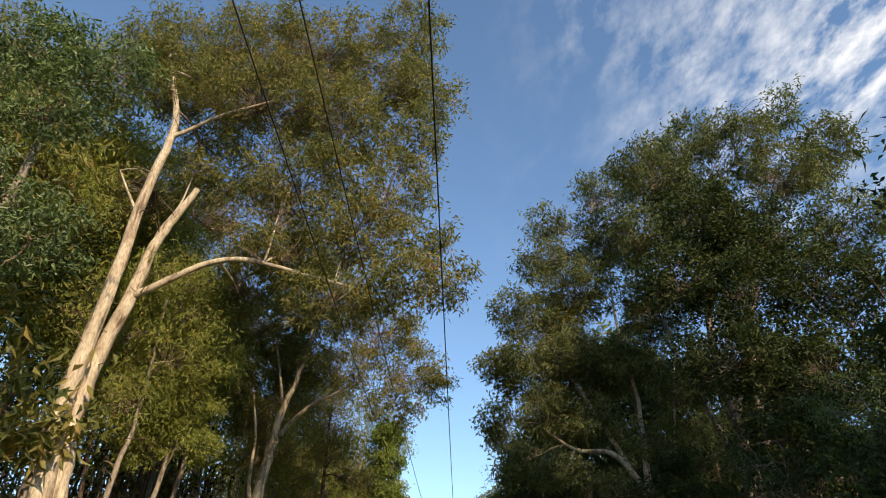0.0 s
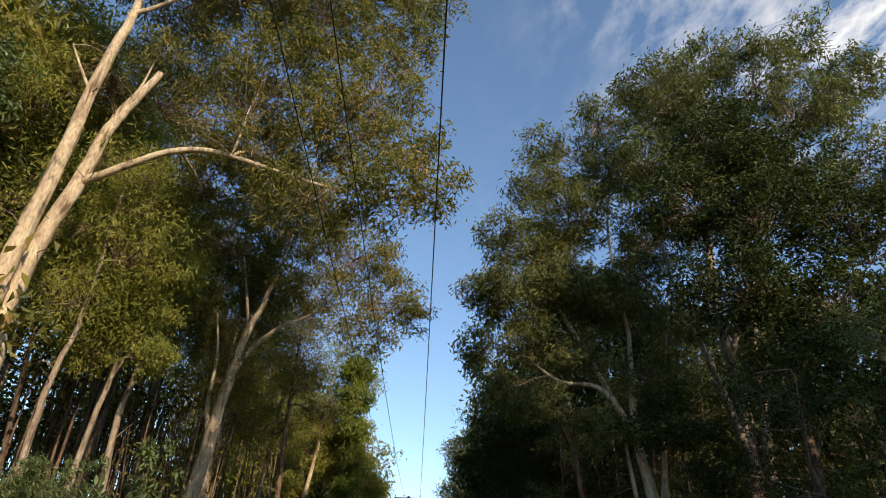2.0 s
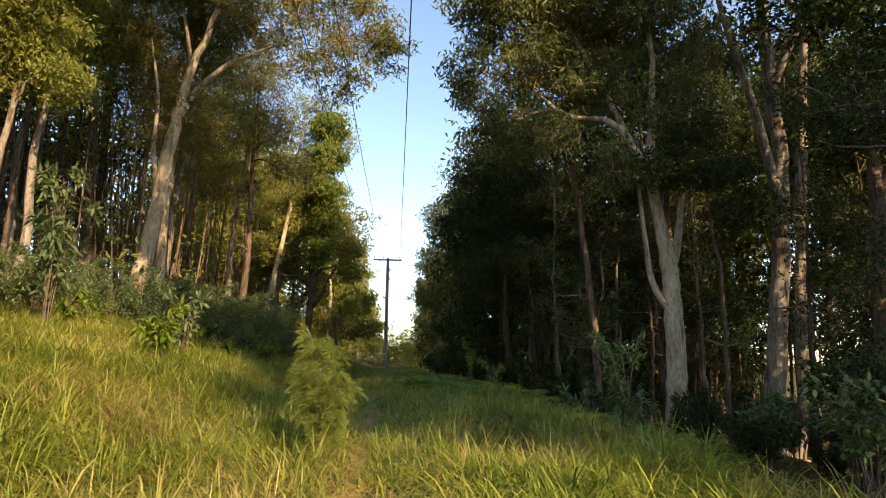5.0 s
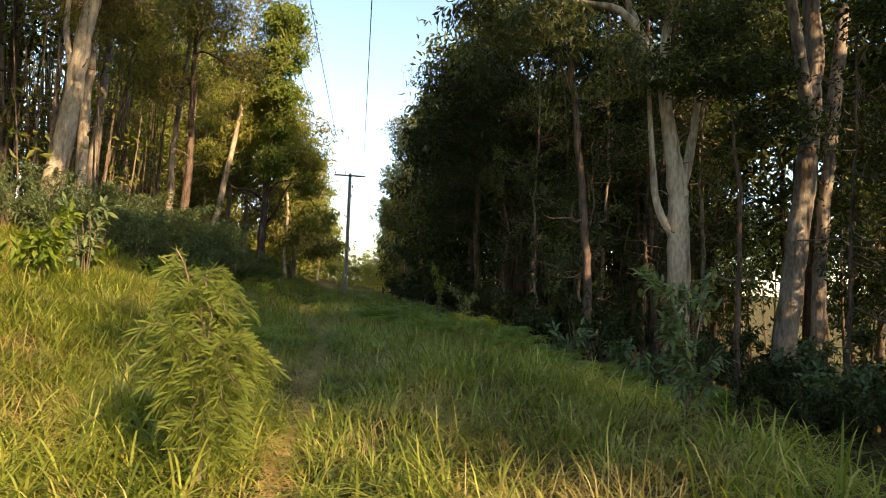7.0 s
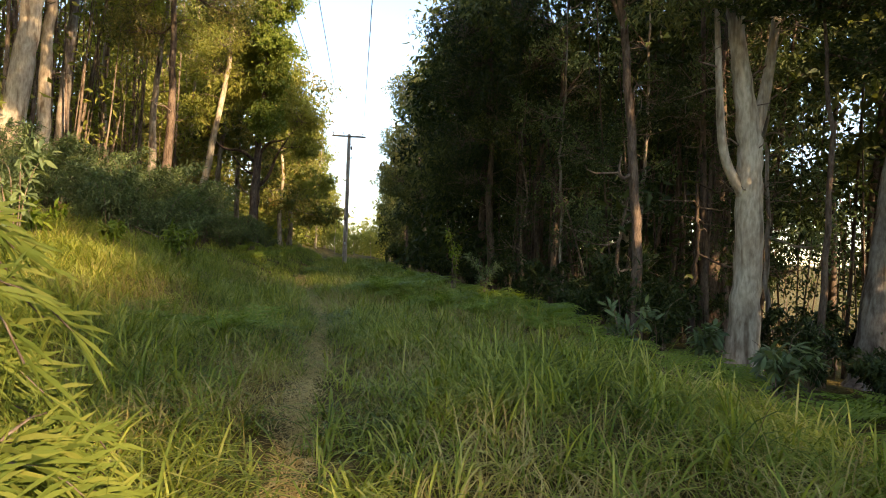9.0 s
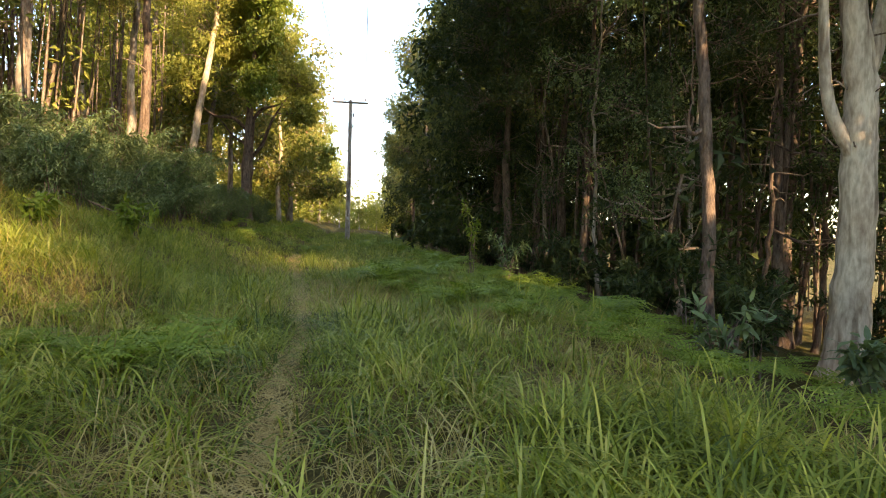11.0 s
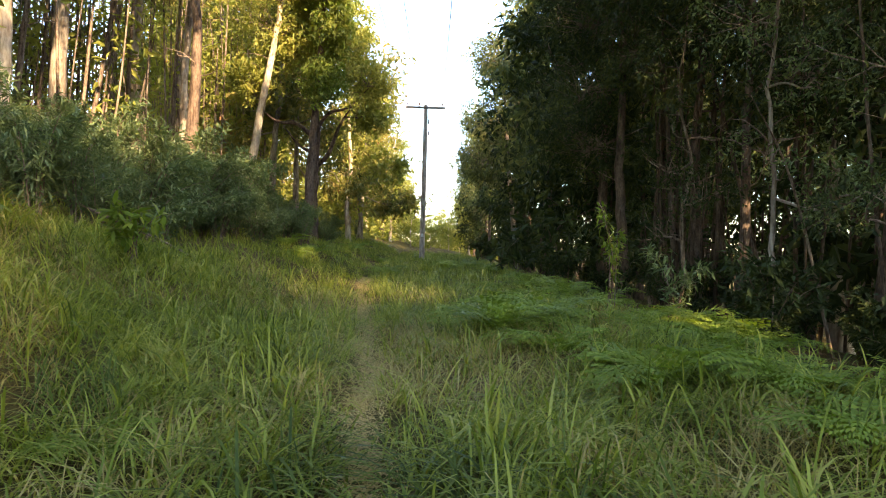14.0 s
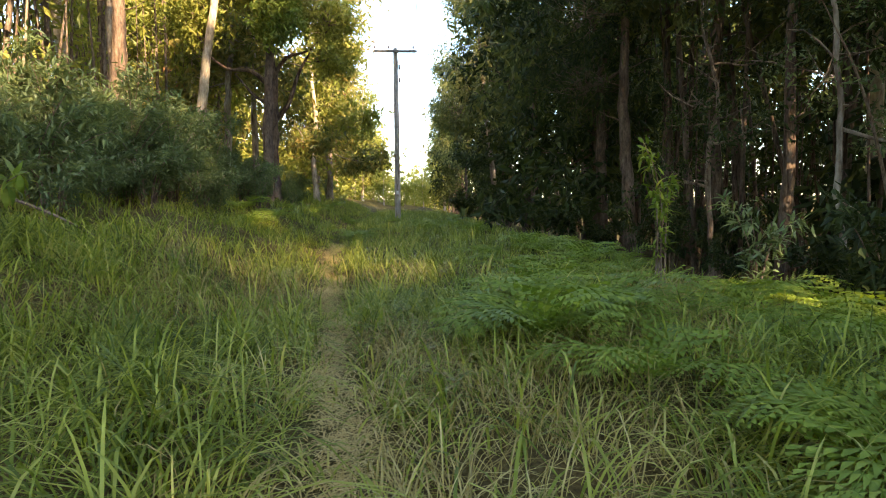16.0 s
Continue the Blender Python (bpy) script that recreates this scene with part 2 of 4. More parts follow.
def height(x, y):
    """The ground: a trodden strip, a bank that climbs on one side and a slope that falls on the other."""
    x, y = np.asarray(x, float), np.asarray(y, float)
    left = np.maximum(-1.6 - x, 0)
    right = np.maximum(x - 2.2, 0)
    bank = 0.27 * left * smoothstep(0, 2.5, left)
    bank = np.where(bank > 4.5, 4.5 + (bank - 4.5) * 0.35, bank)
    fall = 0.17 * right * smoothstep(0, 2.5, right)
    fall = np.where(fall > 3.0, 3.0 + (fall - 3.0) * 0.3, fall)
    lumps = 0.05 * np.sin(x * 1.7 + 0.6 * y) + 0.05 * np.sin(y * 1.1 - 0.8 * x + 1.3) + 0.03 * np.sin(2.9 * x + 2.3 * y)
    trod = -0.05 * np.exp(-((x - path_x(y)) / 0.25) ** 2)
    away = 1 - smoothstep(250, 500, np.hypot(x, y))
    return ((bank - fall) + lumps * smoothstep(0.2, 1.2, np.abs(x - path_x(y))) + trod) * away


def ground_z(x, y):
    return float(height(x, y))


# ---- ground ----
def build_ground():
    def axis(lo, hi, step, far):
        near = np.arange(lo, hi + step, step)
        out = np.geomspace(step * 1.5, far, 26)
        return np.concatenate([(lo - out)[::-1], near, hi + out])

    xs, ys = axis(-16, 14, 0.3, 1800), axis(-4, 70, 0.4, 1900)
    gx, gy = np.meshgrid(xs, ys)
    v = np.stack([gx, gy, height(gx, gy)], -1).reshape(-1, 3)
    i = np.arange(len(xs) * len(ys)).reshape(len(ys), len(xs))
    f = np.stack([i[:-1, :-1], i[:-1, 1:], i[1:, 1:], i[1:, :-1]], -1).reshape(-1, 4)
    tagged(new("ground", mesh_data("ground", v, f, GROUND)), "brown soil and leaf litter between grass and forest", "ground", kind="structure")


build_ground()


# ---- cloud layer ----
def build_clouds():
    m, n, l, p = material("thin_cloud")
    tc, mp = n.new("ShaderNodeTexCoord"), n.new("ShaderNodeMapping")
    mp.inputs["Rotation"].default_value = (0, 0, radians(28))
    mp.inputs["Scale"].default_value = (1.0, 0.55, 1.0)
    l.new(tc.outputs["Object"], mp.inputs[0])
    masks = []
    for scale, detail, lo, hi in ((0.009, 8.0, 0.40, 0.74), (0.0024, 3.0, 0.34, 0.60)):
        t = n.new("ShaderNodeTexNoise")
        t.inputs["Scale"].default_value, t.inputs["Detail"].default_value = scale, detail
        t.inputs["Roughness"].default_value = 0.62
        l.new(mp.outputs[0], t.inputs[0])
        r = ramp(n, [(lo, (0, 0, 0)), (hi, (1, 1, 1))])
        l.new(t.outputs[0], r.inputs[0])
        masks.append(r.outputs[0])
    sep = n.new("ShaderNodeSeparateXYZ")
    l.new(tc.outputs["Object"], sep.inputs[0])
    for axis, a, b in ((0, 120.0, 1150.0), (1, 2500.0, 1500.0)):
        k = n.new("ShaderNodeMapRange")
        k.inputs[1].default_value, k.inputs[2].default_value = a, b
        l.new(sep.outputs[axis], k.inputs[0])
        masks.append(k.outputs[0])
    total = masks[0]
    for other in masks[1:]:
        k = n.new("ShaderNodeMath")
        k.operation = "MULTIPLY"
        l.new(total, k.inputs[0])
        l.new(other, k.inputs[1])
        total = k.outputs[0]
    em, tr, mix = n.new("ShaderNodeEmission"), n.new("ShaderNodeBsdfTransparent"), n.new("ShaderNodeMixShader")
    em.inputs[0].default_value, em.inputs[1].default_value = (1.0, 0.95, 0.92, 1), 0.95
    l.new(total, mix.inputs[0])
    l.new(tr.outputs[0], mix.inputs[1])
    l.new(em.outputs[0], mix.inputs[2])
    l.new(mix.outputs[0], n["Material Output"].inputs[0])
    z = 1500.0
    v = [(-200, 400, z), (3600, 400, z), (3600, 3400, z), (-200, 3400, z)]
    tagged(new("cloud_backdrop", mesh_data("cloud_backdrop", v, [(0, 3, 2, 1)], m)), "thin wispy white cloud high in a blue sky", "cloud", kind="structure")


build_clouds()


# ---- trees ----
def clusters_in(lobes, count, rng):
    """Points spread through ellipsoids, more of them near the outside and top, and the lobe of each."""
    vol = np.array([(l[3] * l[4] * l[5]) ** 0.75 for l in lobes])
    which = rng.choice(len(lobes), count, p=vol / vol.sum())
    d = rng.normal(0, 1, (count, 3))
    d /= np.linalg.norm(d, axis=1, keepdims=True)
    d *= rng.uniform(0.25, 1.0, (count, 1)) ** 0.55
    lob = np.array(lobes, float)[which]
    return lob[:, :3] + d * lob[:, 3:6], which


def bowed(a, b, ra, rb, rng, sway=0.12, n=5):
    a, b = np.asarray(a, float), np.asarray(b, float)
    span = np.linalg.norm(b - a)
    s = np.linspace(0, 1, n)[:, None]
    off = rng.normal(0, sway * span, 3)
    off2 = rng.normal(0, sway * span * 0.4, 3)
    pts = a + (b - a) * s + off * np.sin(np.pi * s) + off2 * np.sin(2 * np.pi * s)
    return np.hstack([pts, ra + (rb - ra) * s])


def gum_tree(name, stems, limbs, lobes, seed, label, leaf=GUM_LEAF, bark=PALE_BARK, count=500, each=44, size=0.75,
             length=0.2, width=0.045, droop=0.9, group="", dead=0, limb_radius=0.09):
    """A tree from its stems (lines of x, y, z, r), named limbs, and the lobes (centre, radii) that its foliage fills."""
    rng = np.random.default_rng(seed)
    base = np.array(stems[0][0][:3], float)
    tree = thing(name, base, label, "tree", group)
    rel = lambda line: np.hstack([np.asarray(line, float)[:, :3] - base, np.asarray(line, float)[:, 3:]])
    nodes = []
    for i, s in enumerate(stems):
        line = catmull(rel(s), 5)
        line[:, :2] += rng.normal(0, 0.02, (len(line), 2))
        if i == 0 or s[0][2] < base[2] + 1:
            flare = np.exp(-np.arange(len(line)) / 1.6)
            line[:, 3] *= 1 + 0.45 * flare
            line = np.vstack([line[0] - [0, 0, 0.5, -0.05 * line[0, 3]], line])
        piece("trunk", mesh_data("trunk", *tubes([line], 12, 0.09, rng), bark), tree)
        nodes.append(line[int(len(line) * 0.35):])
    for s in limbs:
        line = catmull(rel(s), 4)
        piece("limb", mesh_data("limb", *tubes([line], 8, 0.08, rng), bark), tree)
        nodes.append(line[1:])
    wood = np.vstack(nodes)
    lob = [(l[0] - base[0], l[1] - base[1], l[2] - base[2], *l[3:]) for l in lobes]
    hubs, twigs = [], []
    for l in lob:
        c = np.array(l[:3])
        gap = np.linalg.norm(wood[:, :3] - c, axis=1) + 1.6 * np.maximum(wood[:, 2] - c[2], 0)
        near = wood[gap.argmin()]
        tip = c + np.array([0, 0, -0.3 * l[5]])
        r0 = min(near[3] * 0.7, limb_radius) * min(1.0, max(0.4, 3.0 / np.linalg.norm(tip - near[:3])))
        line = bowed(near[:3], tip, r0, min(0.022, r0 * 0.6), rng, 0.13, 7)
        line[1:-1, 2] -= 0.04 * np.linalg.norm(tip - near[:3]) * np.sin(np.linspace(0, np.pi, 5))
        piece("limb", mesh_data("limb", *tubes([catmull(line, 2)], 6, 0.06, rng), bark), tree)
        hubs.append(line[2:])
    cen, which = clusters_in(lob, count, rng)
    for q, (c, w) in enumerate(zip(cen, which)):
        if count < 200 and q % 2:
            continue
        h = hubs[w]
        start = h[rng.integers(0, len(h))]
        twigs.append(bowed(start[:3], c, 0.018, 0.005, rng, 0.14, 3))
    for _ in range(dead):
        h = wood[rng.integers(0, len(wood))]
        d = rng.normal(0, 1, 3)
        d[2] = abs(d[2]) * 0.4
        d /= np.linalg.norm(d)
        twigs.append(bowed(h[:3], h[:3] + d * rng.uniform(0.5, 1.7), 0.028, 0.005, rng, 0.15, 5)[:4])
    tw, tf = tubes(twigs, 3)
    tagged(piece("branchwork", mesh_data("branchwork", tw, tf, TWIG_BARK), tree), kind="stuff")
    v, f = leaves(cen, each, size, length, width, droop, rng)
    tagged(piece("crown", mesh_data("crown", v, f, leaf, False), tree), kind="stuff")
    return tree


def g3(x, y, lift=0.0):
    return (x, y, ground_z(x, y) + lift)


# twin-stemmed gum on the bank, with the long bare limb over the clearing
gum_tree("gum_tree",
    [[(-12.9, 20.9, ground_z(-12.9, 20.9), 0.42), (-13.05, 21, 6.2, 0.36), (-13.2, 21, 9.0, 0.31), (-13.1, 21, 11.4, 0.28), (-12.83, 21, 15.2, 0.24), (-12.69, 21, 19.0, 0.20), (-12.3, 21, 22.5, 0.16), (-13.0, 21, 25.4, 0.12), (-13.8, 21, 28.0, 0.06)],
     [(-12.6, 21.5, ground_z(-12.6, 21.5), 0.40), (-12.8, 21.5, 6.3, 0.34), (-13.0, 21.5, 8.6, 0.30), (-12.92, 21.5, 10.9, 0.28), (-12.3, 21.5, 14.0, 0.25), (-12.0, 21.5, 16.0, 0.21), (-11.55, 21.5, 17.3, 0.17), (-10.74, 21.5, 19.2, 0.13)]],
    [[(-12.2, 21.5, 13.9, 0.17), (-11.6, 21.4, 14.1, 0.15), (-10.6, 21.3, 14.6, 0.13), (-9.4, 21.3, 15.2, 0.12), (-7.8, 21.3, 15.3, 0.10), (-5.0, 21.3, 14.4, 0.07), (-2.1, 21.3, 13.5, 0.03)],
     [(-12.5, 21, 21.8, 0.12), (-11.5, 21, 22.4, 0.09), (-10.2, 20.8, 23.0, 0.07), (-7.8, 20.5, 23.6, 0.03)],
     [(-12.75, 21, 17.5, 0.07), (-13.4, 21, 18.6, 0.06), (-14.1, 20.9, 19.9, 0.03)],
     [(-12.1, 21.5, 15.6, 0.08), (-11.9, 21.5, 17.0, 0.07), (-11.3, 21.4, 18.2, 0.05), (-11.0, 21.3, 19.8, 0.02)]],
    [(-8.5, 21.5, 24.5, 3.6, 3.2, 2.2), (-4.6, 21.0, 22.6, 3.0, 3.0, 2.2), (-2.4, 21.5, 19.4, 2.2, 2.8, 1.9), (-6.2, 22.0, 19.4, 3.0, 2.8, 1.9), (-3.2, 21.3, 16.4, 2.3, 2.6, 1.5),
     (-6.8, 22.5, 16.6, 2.6, 2.4, 1.3), (-1.4, 21.3, 14.0, 1.7, 2.2, 1.3), (-4.4, 21.6, 13.6, 2.3, 2.0, 1.1), (-11.5, 23, 26.6, 3.4, 3.0, 2.0), (-15.5, 21.5, 26.5, 3.2, 3, 2.2), (-5.8, 20.6, 27.5, 3.4, 3.0, 2.0), (-9.8, 25.2, 20.5, 2.4, 2.4, 2.0), (-9.5, 22.5, 29.5, 3.6, 3.2, 2.2), (-15.5, 25.2, 21.5, 2.6, 2.6, 2.2), (-14.5, 23.5, 31, 3.5, 3, 2), (-3.0, 22, 25.2, 2.4, 2.6, 1.8), (-1.2, 21.2, 25.4, 1.4, 2, 1.6), (-0.9, 21.2, 21.8, 1.2, 2, 1.5), (-1.4, 21, 28.6, 2.0, 2.2, 1.8), (-12.0, 25.5, 24.0, 2.6, 2.4, 2.0), (-13.0, 20.4, 24.9, 1.2, 1.0, 0.9), (-13.9, 20.8, 27.6, 1.5, 1.3, 1.1), (-10.7, 21.2, 20.2, 1.2, 1.1, 0.8), (-9.2, 25.5, 16.5, 2.2, 2.2, 1.6), (0.1, 21.3, 13.9, 1.0, 1.4, 1.2), (-0.3, 21.3, 16.4, 0.9, 1.2, 0.9), (0.1, 21.2, 24.0, 0.9, 1.2, 1.0)],
    11, "tall pale twin-stemmed gum tree on the grassy bank", count=2000, each=54, size=0.46, length=0.25, width=0.075, dead=50)

# leaning gum further along the bank
gum_tree("gum_tree",
    [[(-11.0, 35, ground_z(-11.0, 35), 0.40), (-10.9, 35, 3.4, 0.38), (-10.5, 35, 6.1, 0.34), (-10.24, 35, 8.4, 0.30), (-10.05, 35, 10.2, 0.27), (-9.64, 35, 12.6, 0.22), (-9.3, 35, 14.3, 0.17), (-8.6, 35, 16.3, 0.12), (-7.8, 34.6, 19.5, 0.06)]],
    [[(-9.75, 35, 11.6, 0.16), (-9.16, 35, 12.8, 0.13), (-7.9, 34.8, 14.0, 0.10), (-6.8, 34.6, 14.5, 0.08), (-4.5, 34.2, 15.4, 0.03)],
     [(-10.3, 35, 8.0, 0.13), (-10.75, 35.1, 10.0, 0.11), (-10.8, 35.2, 12.5, 0.08), (-11.4, 35.3, 15.5, 0.03)],
     [(-9.4, 35, 14.0, 0.10), (-9.9, 34.9, 16.5, 0.07), (-10.5, 34.7, 19.0, 0.03)]],
    [(-7.5, 34.5, 21.0, 3.2, 3, 2.2), (-4.0, 34, 18.6, 2.7, 2.8, 1.8), (-1.6, 34.3, 16.0, 1.8, 2.2, 1.4), (-5.6, 34.6, 16.2, 2.5, 2.4, 1.4), (-3.0, 34, 13.8, 1.7, 2, 1.2), (-11.5, 35, 19.5, 3.2, 3, 2.4), (-13.0, 35.2, 15.5, 2.2, 2.4, 1.8), (-9.0, 34.6, 23.5, 3, 3, 1.8), (-8.6, 36, 17.5, 2.4, 2.4, 1.6), (-0.6, 34.2, 14.9, 1.0, 1.2, 0.8)],
    23, "tall leaning gum tree with shedding pinkish bark", bark=PALE_BARK, count=800, each=54, size=0.5, length=0.27, width=0.075, dead=30)

# pale smooth gum on the lower side
gum_tree("gum_tree",
    [[(8.55, 26.5, ground_z(8.55, 26.5), 0.34), (8.58, 26.5, 0.2, 0.31), (8.63, 26.5, 1.5, 0.29), (8.6, 26.5, 3.0, 0.28), (8.52, 26.5, 4.2, 0.25), (8.3, 26.5, 5.6, 0.19), (8.1, 26.5, 7.5, 0.14), (8.3, 26.5, 11.0, 0.09), (8.0, 26.5, 15.0, 0.06), (8.2, 26.5, 18.0, 0.04)]],
    [[(8.6, 26.5, 3.9, 0.16), (8.84, 26.5, 4.8, 0.14), (9.0, 26.5, 5.8, 0.11), (9.4, 26.6, 8.5, 0.07), (10.4, 26.8, 13, 0.03)],
     [(8.5, 26.5, 2.7, 0.13), (7.98, 26.5, 3.6, 0.10), (7.8, 26.5, 5.1, 0.08), (7.6, 26.4, 7.0, 0.05)],
     [(8.2, 26.5, 6.4, 0.15), (7.65, 26.5, 7.8, 0.13), (6.8, 26.5, 8.8, 0.10), (5.3, 26.4, 8.95, 0.07), (3.8, 26.2, 10.0, 0.03)],
     [(8.0, 26.5, 7.0, 0.12), (6.5, 26.8, 10.5, 0.09), (5.0, 27.0, 13.5, 0.05)]],
    [(4.9, 26.5, 18.4, 1.5, 1.8, 1.0), (6.3, 26.5, 16.6, 2.1, 2.2, 1.3), (4.2, 26.8, 15.2, 1.6, 2, 1.1), (8.4, 26.5, 19.3, 2.2, 2.4, 1.5), (3.4, 26.8, 12.6, 1.5, 2, 1.1), (5.6, 26.6, 13.2, 1.8, 2, 1.2), (10.4, 27, 16, 2.2, 2.4, 1.6), (4.2, 26.4, 10.6, 1.4, 1.8, 1.0), (7.6, 27, 13, 1.8, 2, 1.4), (6.0, 26.8, 10.2, 1.5, 1.8, 1.0),
     (2.4, 26.4, 10.2, 1.2, 1.5, 0.8), (2.7, 26.4, 12.9, 1.2, 1.5, 0.9), (3.2, 26.4, 16.0, 1.3, 1.5, 0.9), (2.7, 26.4, 8.7, 1.1, 1.3, 0.7), (4.4, 26.2, 8.0, 1.4, 1.4, 0.8), (6.6, 26.0, 7.2, 1.3, 1.2, 0.7), (5.2, 26.6, 20.6, 1.3, 1.5, 0.8), (8.6, 26.5, 22.6, 1.7, 1.8, 1.0), (11.6, 26.5, 24.0, 1.6, 1.8, 1.0), (8.4, 25.7, 9.4, 1.5, 1.0, 0.9), (9.9, 25.7, 11.2, 1.5, 1.1, 1.0), (8.2, 25.6, 12.4, 1.3, 1.0, 0.9)],
    31, "smooth pale gum tree with a forked trunk beside the clearing", leaf=OLIVE_LEAF, count=980, each=54, size=0.38, length=0.24, width=0.07, dead=40)

# twin-stemmed gum in the shade behind it
gum_tree("gum_tree",
    [[(11.2, 26, ground_z(11.2, 26), 0.36), (11.3, 26, -0.6, 0.32), (11.57, 26, 1.6, 0.29), (11.87, 26, 3.8, 0.27), (12.1, 26, 6.5, 0.25), (12.16, 26, 8.2, 0.22), (12.0, 26, 13, 0.2), (12.4, 25.6, 18, 0.11), (12.6, 25, 22.5, 0.05)],
     [(11.95, 26, ground_z(11.95, 26), 0.20), (12.0, 26, -1.4, 0.19), (12.3, 26, 0.2, 0.18), (12.42, 26, 2.4, 0.17), (12.6, 26, 4.6, 0.16), (12.82, 26, 6.6, 0.18), (13.4, 26.2, 11, 0.13), (14.2, 26, 16, 0.07)]],
    [[(12.05, 26, 6.0, 0.18), (11.2, 25.6, 9, 0.13), (9.8, 25, 13, 0.08), (9.2, 24, 17, 0.03)],
     [(12.1, 26, 10, 0.15), (13.5, 25, 14, 0.1), (15.0, 24, 19, 0.04)]],
    [(10.0, 23.2, 21.0, 2.0, 2, 1.4), (12.2, 23.5, 23.2, 1.6, 1.8, 1.2), (14.0, 22.5, 22.2, 1.9, 2, 1.3), (16.4, 22, 23.8, 1.2, 1.4, 0.8), (16, 23, 20.6, 2.2, 2.2, 1.5), (12, 24.5, 20, 2.3, 2.4, 1.6), (9.4, 24.4, 18.2, 2.0, 2.2, 1.4), (18.6, 23, 22.2, 1.8, 2, 1.3), (14, 25, 17.5, 2.4, 2.4, 1.7), (18.5, 24, 18, 2.3, 2.4, 1.6)],
    37, "big twin-stemmed gum tree with pale trunks in shade", leaf=OLIVE_LEAF, bark=GREY_BARK, count=720, each=54, size=0.4, length=0.25, width=0.075, dead=25)

# dense dark-leaved tree at the clearing's edge
gum_tree("rainforest_tree",
    [[(11.4, 21.5, ground_z(11.4, 21.5), 0.2), (11.3, 21.4, 2.5, 0.18), (11.5, 21.4, 6, 0.15), (11.3, 21.2, 10, 0.11), (11.4, 21.2, 15.5, 0.04)]],
    [[(11.4, 21.4, 5, 0.10), (12.8, 21, 8, 0.07), (14, 20.6, 11, 0.03)]],
    [(10.6, 21, 16.6, 1.9, 2, 1.5), (12.8, 21, 15.6, 2.2, 2, 1.6), (9.2, 21.4, 14.0, 1.8, 2, 1.5), (11.4, 20.6, 13, 2.2, 2, 1.8), (14.4, 20.6, 13.2, 2, 2, 1.6), (10, 21, 10.6, 2.0, 2, 1.6), (13, 20.6, 9.8, 2.2, 2, 1.7), (11.2, 21, 7.6, 1.8, 2, 1.4)],
    41, "dense dark green broad-leaved tree at the forest edge", leaf=DARK_SHADE_LEAF, bark=BROWN_BARK, count=760, each=54, size=0.42, length=0.18, width=0.085, droop=0.5)

# small shade tree in front of the forked gum
gum_tree("understory_tree",
    [[(9.7, 25.5, ground_z(9.7, 25.5), 0.07), (9.65, 25.4, 2.0, 0.06), (9.5, 25.2, 4.0, 0.05), (9.0, 25.0, 6.6, 0.025)]], [],
    [(8.2, 25, 6.8, 1.2, 1.0, 0.6), (9.4, 24.8, 6.6, 1.1, 1.0, 0.6), (8.8, 25, 7.8, 1.0, 0.9, 0.6), (10.2, 25, 5.6, 0.9, 0.9, 0.6)],
    43, "thin understory tree with flat sprays of dark leaves", leaf=DARK_SHADE_LEAF, bark=BROWN_BARK, count=130, each=45, size=0.34, length=0.16, width=0.07, droop=0.3, limb_radius=0.03)

# slender gums standing near the clearing: base x, y, lean, height, bark, leaf
def slender(x, y, lean, tall, r, seed, bark=GREY_BARK, leaf=GUM_LEAF, spread=1.0, low=0.55, label="slender gum tree with a high thin crown", count=300, each=40, size=0.75, length=0.25, width=0.06, tilt=0.0):
    rng = np.random.default_rng(seed)
    z0 = ground_z(x, y)
    stem = [(x + lean * s + rng.normal(0, 0.10) * (s > 0), y + tilt * s + rng.normal(0, 0.10) * (s > 0), z0 + tall * s, r * (1 - 0.9 * s) + 0.01) for s in (0, 0.15, 0.32, 0.5, 0.7, 0.97)]
    lobes = []
    for i in range(7):
        s = low + (1 - low) * (i + 0.6) / 7
        a = rng.uniform(0, 2 * np.pi)
        rad = spread * rng.uniform(0.8, 2.2) * (1.15 - 0.5 * s)
        lobes.append((x + lean * s + rad * math.cos(a), y + tilt * s + rad * math.sin(a), z0 + tall * s, spread * rng.uniform(1.1, 1.9), spread * rng.uniform(1.1, 1.9), spread * rng.uniform(0.8, 1.3)))
    return gum_tree("gum_tree", [stem], [], lobes, seed, label, leaf=leaf, bark=bark, count=count, each=each, size=size, length=length, width=width, dead=14, limb_radius=0.05)


BANK = "slender gums on the bank"
LOW = "slender gums on the lower side"
FAR_LEFT = [(-11.8, 28, 0.5, 15, 0.15, GREY_BARK), (-12.6, 24, 0.6, 14, 0.13, GREY_BARK), (-10.9, 37.2, 0.5, 17, 0.24, PALE_BARK), (-8.4, 43, 0.5, 17, 0.22, BROWN_BARK), (-12.2, 42, 0.2, 18, 0.27, GREY_BARK),
            (-10.5, 47, 1.2, 18, 0.2, GREY_BARK), (-8.8, 50.5, 2.6, 17, 0.22, PALE_BARK)]
slots = []
for k, (x, y, lean, tall, r, bark) in enumerate(FAR_LEFT):
    # gold leaves paint the sunlight onto four of these crowns
    t = slender(x, y, lean, tall, r, 100 + k, bark, SUNLIT_GOLD_LEAF if k in (0, 1, 5, 6) else GUM_LEAF, 1.15, 0.5, count=320)
    tagged(t, group=BANK)
    slots.append(t)
